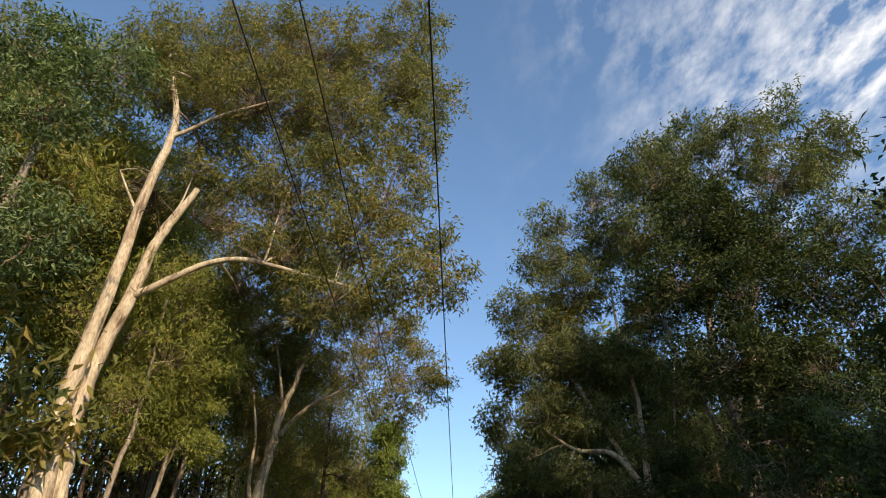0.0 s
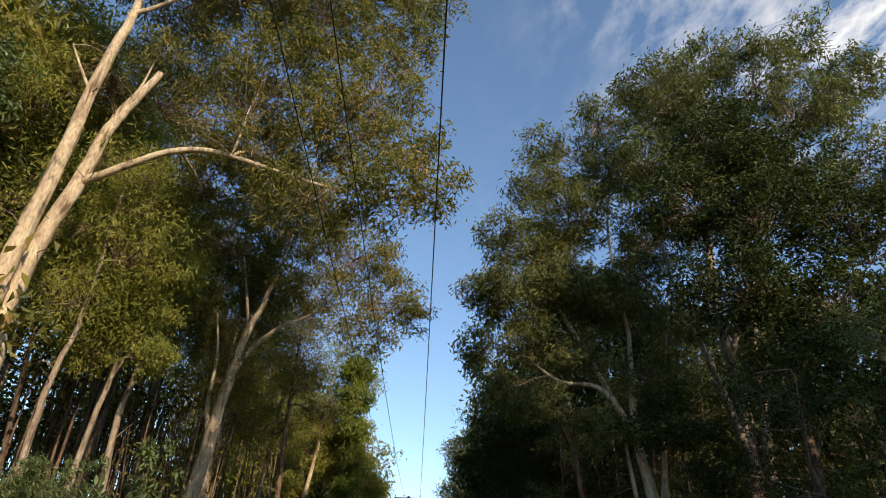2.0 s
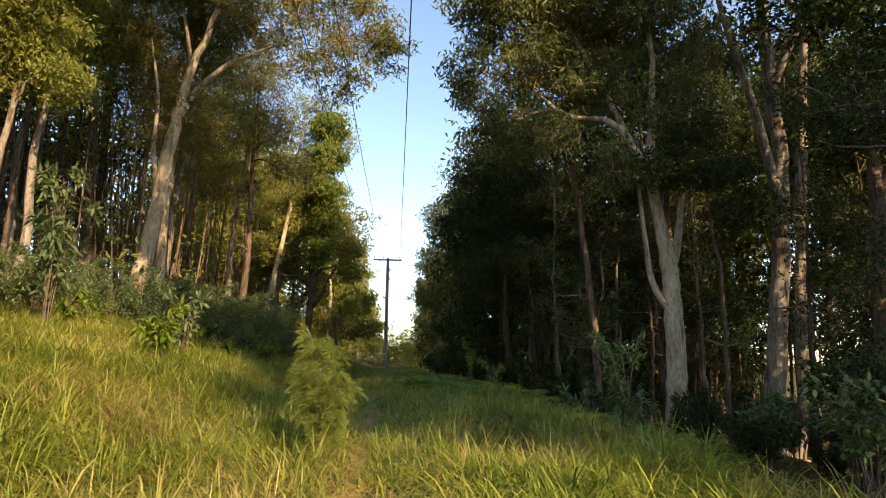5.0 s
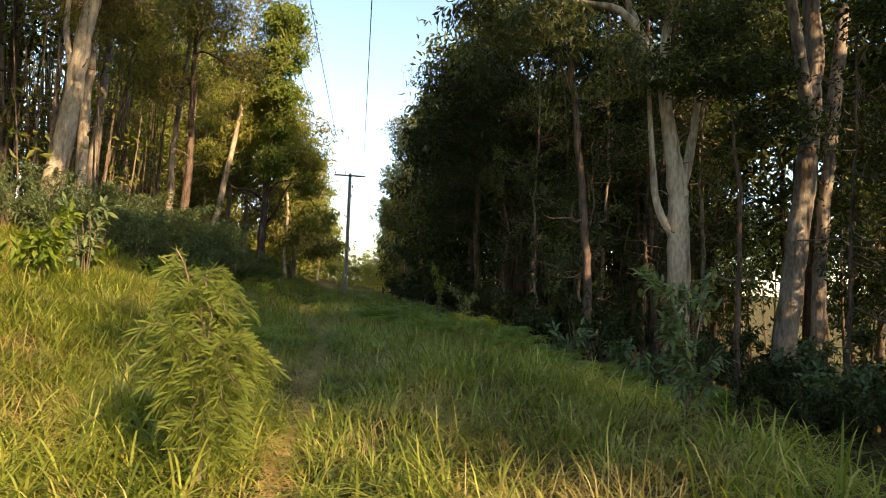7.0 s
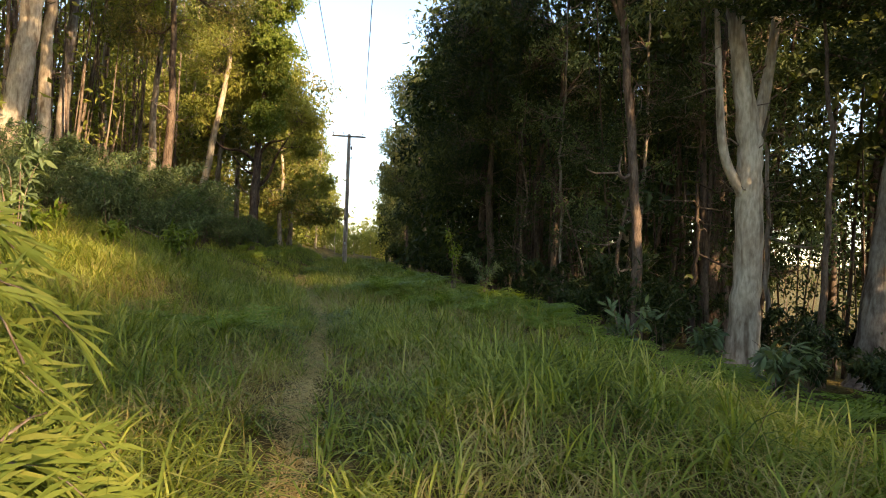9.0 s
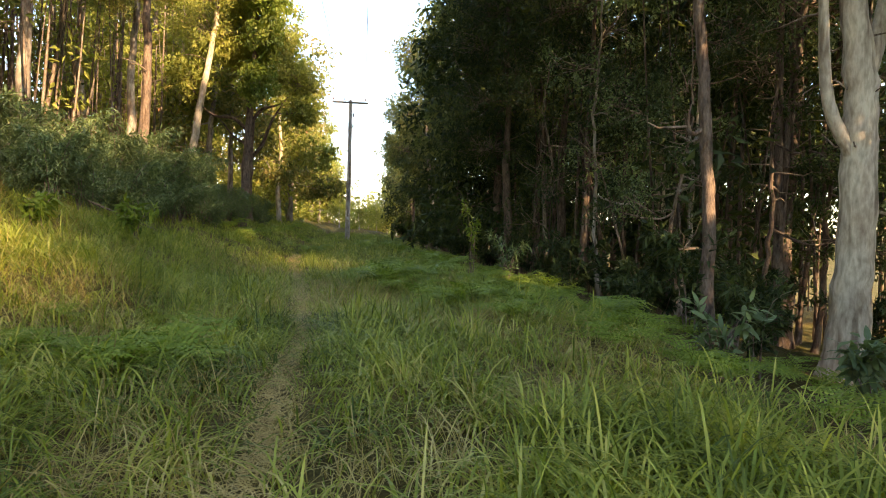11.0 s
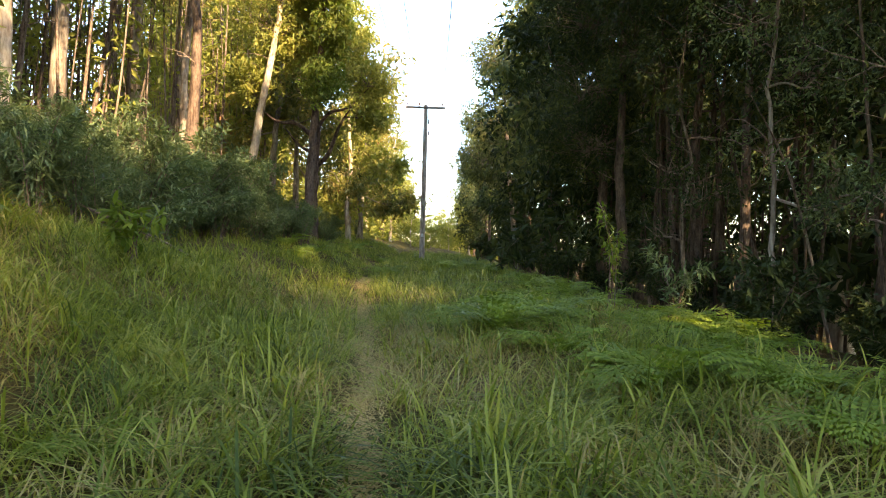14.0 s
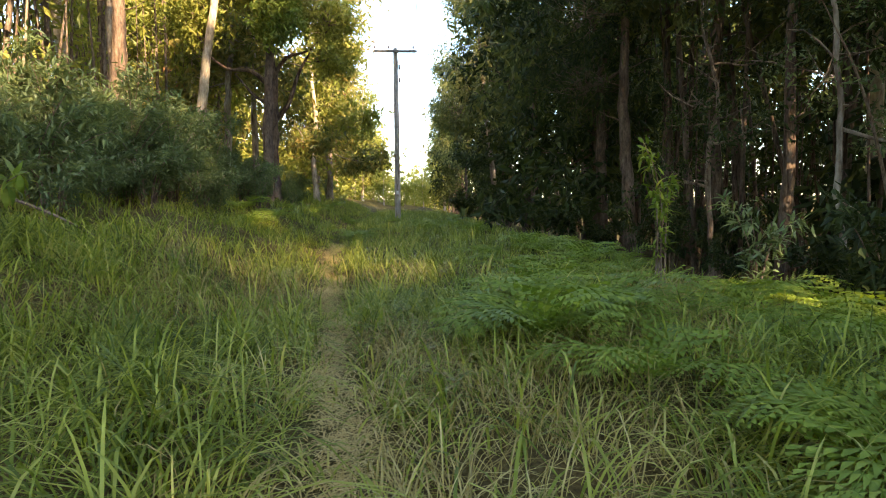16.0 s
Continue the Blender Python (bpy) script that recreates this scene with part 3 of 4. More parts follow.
slots.append(tagged(gum_tree("gum_tree",
    [[(-5.8, 52, ground_z(-5.8, 52), 0.26), (-5.8, 52, 3.0, 0.23), (-5.75, 52, 5.2, 0.20), (-5.7, 52, 6.6, 0.17), (-5.9, 52, 8.4, 0.10), (-5.8, 52, 11.5, 0.04)]],
    [[(-5.75, 52, 4.6, 0.12), (-5.1, 51.9, 5.3, 0.10), (-4.6, 51.8, 6.6, 0.07), (-4.0, 51.7, 7.6, 0.03)],
     [(-5.75, 52, 6.0, 0.11), (-6.6, 51.9, 6.7, 0.09), (-7.6, 51.8, 6.8, 0.06), (-8.6, 51.7, 7.6, 0.03)],
     [(-5.7, 52, 6.5, 0.10), (-5.1, 52, 7.3, 0.08), (-4.2, 52, 7.6, 0.05), (-3.2, 52, 8.6, 0.02)],
     [(-5.75, 52, 5.4, 0.08), (-6.4, 51.8, 5.6, 0.06), (-7.1, 51.7, 6.4, 0.03)]],
    [(-3.4, 51.8, 9.0, 1.5, 1.6, 1.0), (-4.6, 52, 10.8, 1.6, 1.6, 1.1), (-6.8, 52, 10.4, 1.7, 1.6, 1.1), (-8.6, 51.8, 8.8, 1.4, 1.5, 0.9), (-5.8, 52, 12.6, 1.5, 1.5, 1.0), (-3.0, 51.6, 7.2, 1.1, 1.2, 0.6)],
    131, "brown-barked tree with stout spreading limbs on the bank", leaf=SUNLIT_GOLD_LEAF, bark=BROWN_BARK, count=260, each=45, size=0.5, length=0.3, width=0.1, dead=20), group=BANK))
# sunlight on the creeper is put into its yellow-green leaf colour
gum_tree("vine_covered_tree",
    [[(-5.6, 49.5, ground_z(-5.6, 49.5), 0.2), (-5.4, 49.5, 6, 0.16), (-5.0, 49.5, 12, 0.1), (-4.8, 49.5, 17, 0.04)]], [],
    [(-4.7, 49.3, 17.0, 1.1, 1.1, 1.0), (-4.5, 49.3, 14.8, 1.0, 1.0, 1.1), (-4.6, 49.3, 12.6, 0.9, 0.9, 1.1), (-4.7, 49.3, 10.4, 0.8, 0.8, 1.1), (-5.0, 49.3, 8.2, 0.7, 0.8, 1.0)],
    133, "creeper-hung tree coloured bright yellow-green for sunlight", leaf=WATTLE_LEAF, bark=BROWN_BARK, count=230, each=45, size=0.4, length=0.26, width=0.13, droop=1.2, limb_radius=0.04)
slots.append(tagged(gum_tree("gum_tree",
    [[(6.5, 27.4, ground_z(6.5, 27.4), 0.13), (6.44, 27.4, 0.8, 0.12), (6.4, 27.4, 2.2, 0.11), (6.2, 27.4, 4.15, 0.10), (6.0, 27.4, 6.0, 0.09), (5.75, 27.4, 8.1, 0.08), (5.6, 27.5, 13.5, 0.04)]],
    [[(6.28, 27.4, 3.25, 0.05), (6.02, 27.35, 3.1, 0.045), (5.92, 27.35, 3.3, 0.032), (5.97, 27.35, 3.65, 0.012)],
     [(5.95, 27.4, 6.5, 0.05), (5.3, 27.5, 8.0, 0.035), (4.6, 27.6, 9.2, 0.015)]],
    [(5.4, 27.6, 13.6, 1.5, 1.6, 1.0), (4.7, 27.6, 11.6, 1.2, 1.4, 0.8), (6.6, 27.8, 12.0, 1.4, 1.4, 0.9), (6.0, 27.4, 15.2, 1.3, 1.4, 0.9)],
    141, "slender brown gum tree with a curled broken stub", bark=BROWN_BARK, count=220, each=45, size=0.45, length=0.22, width=0.065, dead=3, limb_radius=0.05), group=LOW))
# dark leaf colour puts the lower side's shade into these crowns
FAR_RIGHT = [(12.0, 39.5, -0.9, 17, 0.24, PALE_BARK, DARK_SHADE_LEAF), (7.6, 37, 0.3, 15, 0.13, BROWN_BARK, DARK_SHADE_LEAF), (10.6, 31, 0.2, 18, 0.22, BROWN_BARK, DARK_SHADE_LEAF), (6.6, 43, -0.4, 15, 0.2, BROWN_BARK, DARK_SHADE_LEAF)]
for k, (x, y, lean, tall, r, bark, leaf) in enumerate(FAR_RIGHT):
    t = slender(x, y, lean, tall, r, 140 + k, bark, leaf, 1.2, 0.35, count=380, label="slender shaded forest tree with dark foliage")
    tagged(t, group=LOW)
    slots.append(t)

# young gum beside the twin-stemmed one, its foliage coloured gold for the sun on it
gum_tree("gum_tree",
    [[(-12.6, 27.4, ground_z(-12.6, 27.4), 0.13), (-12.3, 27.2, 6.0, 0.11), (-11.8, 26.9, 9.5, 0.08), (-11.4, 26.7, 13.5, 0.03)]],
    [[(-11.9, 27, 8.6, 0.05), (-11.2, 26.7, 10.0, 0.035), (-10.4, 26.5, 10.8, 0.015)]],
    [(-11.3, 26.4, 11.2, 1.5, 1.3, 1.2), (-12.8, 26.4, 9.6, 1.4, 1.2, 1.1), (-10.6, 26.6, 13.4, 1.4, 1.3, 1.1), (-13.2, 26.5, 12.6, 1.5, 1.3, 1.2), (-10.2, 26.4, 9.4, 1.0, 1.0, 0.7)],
    45, "young gum tree with sunlit golden-green foliage on the bank", leaf=SUNLIT_GOLD_LEAF, bark=GREY_BARK, count=260, each=54, size=0.4, length=0.2, width=0.06, limb_radius=0.04)

# leafy bright tree on the bank beside the start of the track
gum_tree("rainforest_tree",
    [[(-13.2, 14, ground_z(-13.2, 14), 0.22), (-12.8, 14, 7, 0.19), (-12.2, 13.8, 12, 0.14), (-11.6, 13.6, 18, 0.06)]], [],
    [(-10.5, 13.2, 11.2, 1.2, 1.2, 1.3), (-10.1, 13.4, 17.2, 1.5, 1.4, 1.1), (-11.6, 13, 15.6, 1.3, 1.3, 1.2), (-12.2, 13, 12.6, 1.2, 1.3, 1.1), (-12.6, 13.4, 18.5, 1.8, 1.6, 1.2)],
    47, "bright green leafy tree on the bank", leaf=SHRUB_LEAF, bark=GREY_BARK, count=170, each=54, size=0.38, length=0.2, width=0.085, droop=0.6)

# thin leafy understory along the lower edge
THIN = "thin understory trees"
# two of the three get the dark leaf, painting in the understory's shade
thin = [tagged(slender(x, y, ln, tall, 0.055, 210 + k, bark, SHRUB_LEAF if k == 2 else DARK_SHADE_LEAF, 0.75, 0.22, "thin understory tree with small leaves down its stem", 95, 36, 0.4, 0.13, 0.05), group=THIN)
        for k, (x, y, ln, tall, bark) in enumerate(((10.3, 22.6, 0.4, 9.0, BROWN_BARK), (9.9, 18.2, -0.4, 8.0, TWIG_BARK), (12.6, 20.2, 0.5, 11.0, GREY_BARK)))]
for x, y, sc, k, turn in ((9.2, 29.5, 1.0, 0, 40), (10.6, 28.2, 1.1, 2, 110), (7.4, 30.5, 0.9, 1, 200), (8.9, 33, 1.2, 2, 300), (12.4, 23.4, 0.9, 1, 75), (13.6, 18.0, 1.0, 0, 160), (10.9, 16.0, 0.8, 2, 250), (13.9, 22.0, 1.2, 1, 20), (11.2, 30.5, 1.1, 0, 330), (7.3, 34.5, 1.0, 2, 140), (14.6, 25.5, 1.2, 0, 60), (6.9, 38.5, 1.1, 1, 280), (11.9, 14.2, 0.9, 1, 130)):
    copy_thing(thin[k], pose(x, y, ground_z(x, y), 0, 0, turn) @ Matrix.Scale(sc, 4))

# more trees beside the lower edge, close to the start
NEAR_RIGHT = [(12.2, 16.6, 8.5, 0.06), (13.2, 12.6, 12.5, 0.08)]
for k, (x, y, tall, low) in enumerate(NEAR_RIGHT):
    tagged(slender(x, y, -0.2, tall, 0.16, 160 + k, BROWN_BARK, DARK_SHADE_LEAF, 1.3, low, count=300, each=45, size=0.55, length=0.22, width=0.10, label="shaded broad-leaved tree at the forest edge"), group=LOW)

# far trees of both edges: a few of each kind, repeated, with unseen copies added for shade
far_left = [slender(-9.0 - 3 * k, 57 + 4 * k, 0.6, 16 + k, 0.2, 180 + k, PALE_BARK if k % 2 else GREY_BARK, SUNLIT_GOLD_LEAF if k % 2 else GUM_LEAF, 1.4, 0.14, count=120, each=36, size=0.85, length=0.5, width=0.19) for k in range(4)]
# low trees are coloured dark for shade, high crowns lighter olive for light
far_right = [slender(7.5 + 3 * k, 49 + 4 * k, 0.0, 16 + k, 0.2, 190 + k, BROWN_BARK, OLIVE_LEAF if k % 2 else DARK_SHADE_LEAF, 1.5, 0.36 if k % 2 else 0.06, count=98, each=36, size=0.85, length=0.5, width=0.21, label="shaded forest tree with dark foliage to the ground") for k in range(4)]
for t in far_left:
    tagged(t, group=BANK)
for t in far_right:
    tagged(t, group=LOW)
tagged(slender(6.6, 70, -1.6, 18.5, 0.24, 205, GREY_BARK, OLIVE_LEAF, 1.35, 0.42, "tall gum tree with a pale airy crown over the clearing", 260, 40, 0.6, 0.34, 0.1), group=LOW)
rng = np.random.default_rng(5)


def plant(src, x, y, scale):
    copy_thing(src, pose(x, y, ground_z(x, y), 0, 0, rng.uniform(0, 360)) @ Matrix.Scale(scale, 4))


for y in np.arange(58, 150, 6.5):
    plant(far_left[rng.integers(0, 4)], -5.4 - rng.uniform(0, 3.0), y, rng.uniform(0.75, 0.95))
for y in np.arange(41, 150, 5.2):
    plant(far_right[rng.integers(0, 4)], 6.3 + 0.015 * (y - 46) + rng.uniform(0, 2.0), y, rng.uniform(0.8, 1.05))
# the first three stand out of view, added to block the sun
for x, y, sc in ((14.5, 10.5, 0.95), (12.9, 8.2, 0.85), (17.2, 1.4, 1.05), (22, 13, 1.1), (18.5, 26, 0.9), (19.5, 28, 1.0), (16, 31, 0.95), (22, 23, 1.1)):
    plant(far_right[rng.integers(0, 4)], x, y, sc)
for k in range(13):
    plant(far_left[rng.integers(0, 4)], rng.uniform(-30, -14), rng.uniform(58, 110), rng.uniform(1.0, 1.3))
for k in range(15):
    plant(far_right[rng.integers(0, 4)], rng.uniform(13, 30), rng.uniform(30, 100), rng.uniform(0.95, 1.2))
for x, y, sc in ((3.5, 128, 0.3), (0.5, 135, 0.36), (-3, 130, 0.42), (6, 140, 0.45), (2.5, 150, 0.42), (9, 150, 0.8), (-1, 160, 0.5), (4, 172, 0.55), (6.6, 122, 0.85), (-5, 165, 0.8), (10, 175, 0.8)):
    plant(far_left[1 if x > -2 else 3], x, y, sc)
for x, y, sc, k in ((-19.5, 27, 1.6, 0), (-17, 34, 1.5, 3), (-23, 31, 1.8, 1), (-16.6, 25.6, 1.5, 1), (-20.5, 22, 1.4, 4), (-17.0, 18.2, 1.15, 0), (-15.5, 40, 1.2, 4), (-18, 46, 1.3, 3), (-14.5, 52, 1.1, 2), (-22, 44, 1.4, 6),
                    # gums at x above 13 are unseen, added to shade the clearing
                    (13.2, -1.4, 1.45, 4), (14.2, 2.4, 1.4, 3), (14.6, -4.6, 1.1, 3), (14.8, -8.2, 1.1, 2), (13.8, 6.4, 1.4, 2), (-14.8, 32.5, 1.1, 0), (-17.2, 29, 1.25, 1), (-16.5, 36.5, 1.2, 5)):
    plant(slots[k], x, y, sc)
for k in range(9):
    plant(far_right[rng.integers(0, 4)], rng.uniform(19, 34), rng.uniform(34, 75), rng.uniform(0.9, 1.1))
for x, y in ((-15, 2), (-14, -8), (-19, 8), (-8, -32), (-18, 19), (30, 20)):
    plant(far_left[rng.integers(0, 4)], x, y, 1.2)


# ---- woods behind the edge trees ----
def build_woods(name, x0, x1, y0, y1, stems, clumps, leaf, seed, label, bark=TWIG_BARK):
    rng = np.random.default_rng(seed)
    lines = []
    for _ in range(stems):
        x = x0 + (x1 - x0) * rng.random() ** 1.3
        y = rng.uniform(y0, y1)
        z, tall, r = ground_z(x, y), rng.uniform(6, 16), rng.choice([0.03, 0.04, 0.05, 0.07, 0.11])
        lean = rng.normal(0, 0.07, 2) * tall
        lines.append([(x, y, z - 0.2, r), (x + lean[0] * 0.4 + rng.normal(0, 0.08), y + lean[1] * 0.4, z + tall * 0.4, r * 0.8), (x + lean[0], y + lean[1], z + tall, r * 0.3)])
    ob = thing(name, (0, 0, 0), label, "woods", kind="stuff")
    tagged(piece("stems", mesh_data("stems", *tubes([catmull(l, 3) for l in lines], 5, 0.1, rng), bark), ob), kind="stuff")
    cx = x0 + (x1 - x0) * rng.random(clumps)
    cy = rng.uniform(y0, y1, clumps)
    cz = height(cx, cy) + rng.uniform(0.2, 1, clumps) ** 1.2 * 19
    v, f = leaves(np.stack([cx, cy, cz], 1), 40, 1.3, 0.42, 0.16, 0.5, rng)
    tagged(piece("foliage", mesh_data("foliage", v, f, leaf, False), ob), kind="stuff")


build_woods("woods", -13.5, -36, 26, 125, 420, 1500, GUM_LEAF, 61, "dense stand of thin forest stems on the bank", BROWN_BARK)
# dark leaf colour stands in for the gloom between the trunks
build_woods("woods", -15, -30, 20, 44, 30, 420, DARK_SHADE_LEAF, 65, "shaded leafy growth behind the bank gums", BROWN_BARK)
build_woods("woods", 10.2, 36, 30, 125, 420, 1250, DARK_SHADE_LEAF, 62, "dense dark stand of thin forest stems below the track", BROWN_BARK)

def build_far_edge():
    rng = np.random.default_rng(66)
    n = 700
    x, y = rng.uniform(-12, 22, n), rng.uniform(135, 175, n)
    left = rng.random(n) < 0.45
    x = np.where(left, rng.uniform(-16, -6.5, n), x)
    y = np.where(left, rng.uniform(62, 150, n), y)
    z = height(x, y) + rng.random(n) ** 1.4 * np.where(left, 3.2, 6.0)
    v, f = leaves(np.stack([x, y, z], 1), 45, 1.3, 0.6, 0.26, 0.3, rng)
    # the thicket's sunlit look comes from its gold leaf colour
    tagged(new("far_thicket", mesh_data("far_thicket", v, f, SUNLIT_GOLD_LEAF, False)), "sunlit yellow-green thicket closing the far clearing", "woods", kind="stuff")


build_far_edge()
build_woods("woods", 7.6, 13, 29, 50, 46, 90, DARK_SHADE_LEAF, 64, "thin brown stems at the shaded forest edge", BROWN_BARK)
build_woods("woods", -11.2, -22, 34, 64, 200, 260, SUNLIT_GOLD_LEAF, 63, "thin reddish sapling stems behind the bank gums")

# ---- power pole and lines ----
POLE = (-0.52, 59.8)
def build_pole():
    rng = np.random.default_rng(3)
    x, y = POLE
    z = ground_z(x, y)
    ob = thing("power_pole", (x, y, z), "weathered grey wooden power pole with one crossarm", "power pole")
    top = 9.55 - z
    piece("shaft", mesh_data("shaft", *tubes([[(0, 0, -0.3, 0.17), (0, 0, 2, 0.165), (0.01, 0, 5, 0.15), (0, 0, top - 0.05, 0.125), (0, 0, top, 0.06)]], 14, 0.04, rng), POLE_WOOD), ob)
    bm = bmesh.new()
    bmesh.ops.create_cube(bm, size=1, matrix=Matrix.Translation((-0.02, -0.16, top - 0.22)) @ Matrix.Diagonal((2.42, 0.11, 0.13, 1)))
    bmesh.ops.bevel(bm, geom=bm.edges[:], offset=0.012, segments=1, affect="EDGES")
    me = bpy.data.meshes.new("crossarm")
    bm.to_mesh(me)
    bm.free()
    me.materials.append(ARM_WOOD)
    piece("crossarm", me, ob, "dark weathered timber crossarm")
    for sx in (-1.13, -0.38, 0.98):
        pin = [(sx, -0.16, top - 0.16, 0.012), (sx, -0.16, top - 0.02, 0.012)]
        pot = [(sx, -0.16, top - 0.07, 0.03), (sx, -0.16, top - 0.05, 0.055), (sx, -0.16, top - 0.01, 0.045), (sx, -0.16, top + 0.02, 0.055), (sx, -0.16, top + 0.06, 0.03), (sx, -0.16, top + 0.09, 0.02)]
        i = piece("insulator", mesh_data("insulator", *tubes([pot], 10), PORCELAIN), ob, "brown ribbed insulator")
        piece("pin", mesh_data("pin", *tubes([pin], 6), STEEL), i)
    for sx in (-0.7, 0.7):
        piece("brace", mesh_data("brace", *tubes([[(0, -0.14, top - 0.95, 0.014), (sx, -0.16, top - 0.28, 0.014)]], 5), STEEL), ob)
    for h, w in ((1.05, 0.10), (1.75, 0.08)):
        bm = bmesh.new()
        bmesh.ops.create_cube(bm, size=1, matrix=Matrix.Translation((0.2, -0.06, top - h)) @ Matrix.Diagonal((w, 0.12, 0.3, 1)))
        bmesh.ops.bevel(bm, geom=bm.edges[:], offset=0.02, segments=2, affect="EDGES")
        me = bpy.data.meshes.new("fuse_box")
        bm.to_mesh(me)
        bm.free()
        me.materials.append(WIRE)
        piece("fuse_box", me, ob, "small dark fitting bolted to the pole")
    bm = bmesh.new()
    bmesh.ops.create_cube(bm, size=1, matrix=Matrix.Translation((0.0, -0.172, 1.7)) @ Matrix.Diagonal((0.14, 0.012, 0.2, 1)))
    me = bpy.data.meshes.new("number_plate")
    bm.to_mesh(me)
    bm.free()
    me.materials.append(TAG)
    piece("plate", me, ob, "pale blank plate")


build_pole()
for name_x, start_x, r in ((-1.65, -2.35, 0.011), (-0.90, -1.55, 0.011), (0.46, 0.0, 0.014)):
    a, b = np.array([start_x - (name_x - start_x) * 0.35, -15.0, 9.2]), np.array([name_x, POLE[1] - 0.16, 9.62])
    s = np.linspace(0, 1, 40)[:, None]
    line = a + (b - a) * s
    line[:, 2] -= 4 * 1.45 * (s * (1 - s))[:, 0]
    far = np.array([name_x + 0.4, 118.0, 9.3])
    line2 = b + (far - b) * s[1:]
    line2[:, 2] -= 4 * 1.2 * (s * (1 - s))[1:, 0]
    v, f = tubes([np.hstack([np.vstack([line, line2]), np.full((79, 1), r)])], 5)
    tagged(new("power_line", mesh_data("power_line", v, f, WIRE)), "thin dark overhead power line on the pole's insulators", "cable", "power lines")


# ---- undergrowth ----
BUSH = "bushes along the bank"
DIM = "bushes under the lower forest"


def shrub_at(name, place, label, category, seed, tall, spread, stems, leaf, length, width, each=18, droop=0.15, per=6, group="", bark=TWIG_BARK, needle=False):
    """A bush of arching stems with leaves set along them."""
    rng = np.random.default_rng(seed)
    ob = thing(name, place, label, category, group)
    tips = []
    for k in range(stems):
        a = rng.uniform(0, 2 * np.pi)
        out, up = spread * rng.uniform(0.25, 1.0), tall * rng.uniform(0.55, 1.0)
        bend = rng.uniform(0.05, 0.35) * spread
        line = catmull([(0.06 * math.cos(a), 0.06 * math.sin(a), -0.08, 0.012), (out * 0.3 * math.cos(a) + rng.normal(0, 0.04), out * 0.3 * math.sin(a), up * 0.5, 0.009), (out * 0.7 * math.cos(a), out * 0.7 * math.sin(a) + rng.normal(0, 0.04), up * 0.85, 0.006), ((out + bend) * math.cos(a), (out + bend) * math.sin(a), up * (0.85 if needle else 1.0), 0.003)], 5)
        piece("stem", mesh_data("stem", *tubes([line[::2]], 4), bark), ob)
        lo = int(len(line) * 0.25)
        tips.append(line[lo:, :3])
    cen = np.vstack(tips)
    cen = cen[rng.integers(0, len(cen), stems * per)]
    n = len(cen) * each
    c = np.repeat(cen, each, axis=0) + rng.normal(0, 1, (n, 3)) * (0.10 if needle else 0.085) * max(spread, 0.5)
    d = rng.normal(0, 1, (n, 3))
    out = np.repeat(cen, each, axis=0) * [1, 1, 0]
    out /= np.linalg.norm(out, axis=1, keepdims=True) + 0.05
    d = d + 0.8 * out
    d[:, 2] -= droop
    d /= np.linalg.norm(d, axis=1, keepdims=True)
    side = np.cross(d, rng.normal(0, 0.35, (n, 3)) + [0, 0, 1])
    side /= np.linalg.norm(side, axis=1, keepdims=True) + 1e-9
    up = np.cross(side, d)
    ln, wd = (length * rng.uniform(0.6, 1.25, n))[:, None], (width * rng.uniform(0.7, 1.2, n))[:, None]
    m1, m2 = c + d * ln * 0.35 + up * ln * 0.06, c + d * ln * 0.7 + up * ln * 0.04
    tip = c + d * ln - up * ln * (0.25 if needle else 0.06)
    v = np.stack([c, m1 + side * wd * 0.5, m2 + side * wd * 0.38, tip, m2 - side * wd * 0.38, m1 - side * wd * 0.5], 1).reshape(-1, 3)
    b = np.arange(n)[:, None] * 6
    parts = [[0, 1, 5], [1, 2, 4], [1, 4, 5], [2, 3, 4]] if group not in (BUSH, DIM) else [[0, 1, 3], [0, 3, 5]]
    tri = np.concatenate([b + [q] for q in parts], 1).reshape(-1, 3)
    tagged(piece("foliage", mesh_data("foliage", v, tri, leaf, False), ob), kind="stuff")
    return ob


rng = np.random.default_rng(8)
bushes = [shrub_at("shrub", g3(-6.2 - k, 33 + 2.2 * k), "leafy blue-green shrub with narrow leaves on the bank", "shrub", 300 + k, 1.2 + 0.35 * k, 0.8, 12, SHRUB_LEAF, 0.16, 0.04, 18, 0.25, 7, BUSH) for k in range(3)]
# dims: shrubs whose dark leaf colour carries the shade under the trees
dims = [shrub_at("shrub", g3(5.2 + k, 27.5 + 2 * k), "leafy shrub coloured dark for forest shade", "shrub", 310 + k, 1.1 + 0.3 * k, 0.7, 10, DARK_SHADE_LEAF, 0.17, 0.065, 13, 0.2, 7, DIM) for k in range(3)]


def scatter(src, n, x0, x1, y0, y1, lo, hi, keep=lambda x, y: True):
    for _ in range(n):
        x, y = rng.uniform(x0, x1), rng.uniform(y0, y1)
        if keep(x, y):
            copy_thing(src[rng.integers(0, len(src))], pose(x, y, ground_z(x, y) - 0.02, 0, 0, rng.uniform(0, 360)) @ Matrix.Scale(rng.uniform(lo, hi), 4))


scatter(bushes, 46, -12, -4.6, 30, 48, 0.65, 1.15, lambda x, y: x < -4.6 - 0.02 * (y - 30))
scatter(bushes, 52, -13, -5.2, 31, 46, 1.0, 1.6, lambda x, y: x < -5.2 - 0.25 * max(0, 36 - y))
scatter(bushes, 10, -6.0, -4.0, 38, 54, 0.6, 0.9)
scatter(bushes, 24, -13, -5.0, 48, 80, 0.9, 1.5)
scatter(bushes, 16, -13, -8.5, 18, 30, 0.8, 1.3)
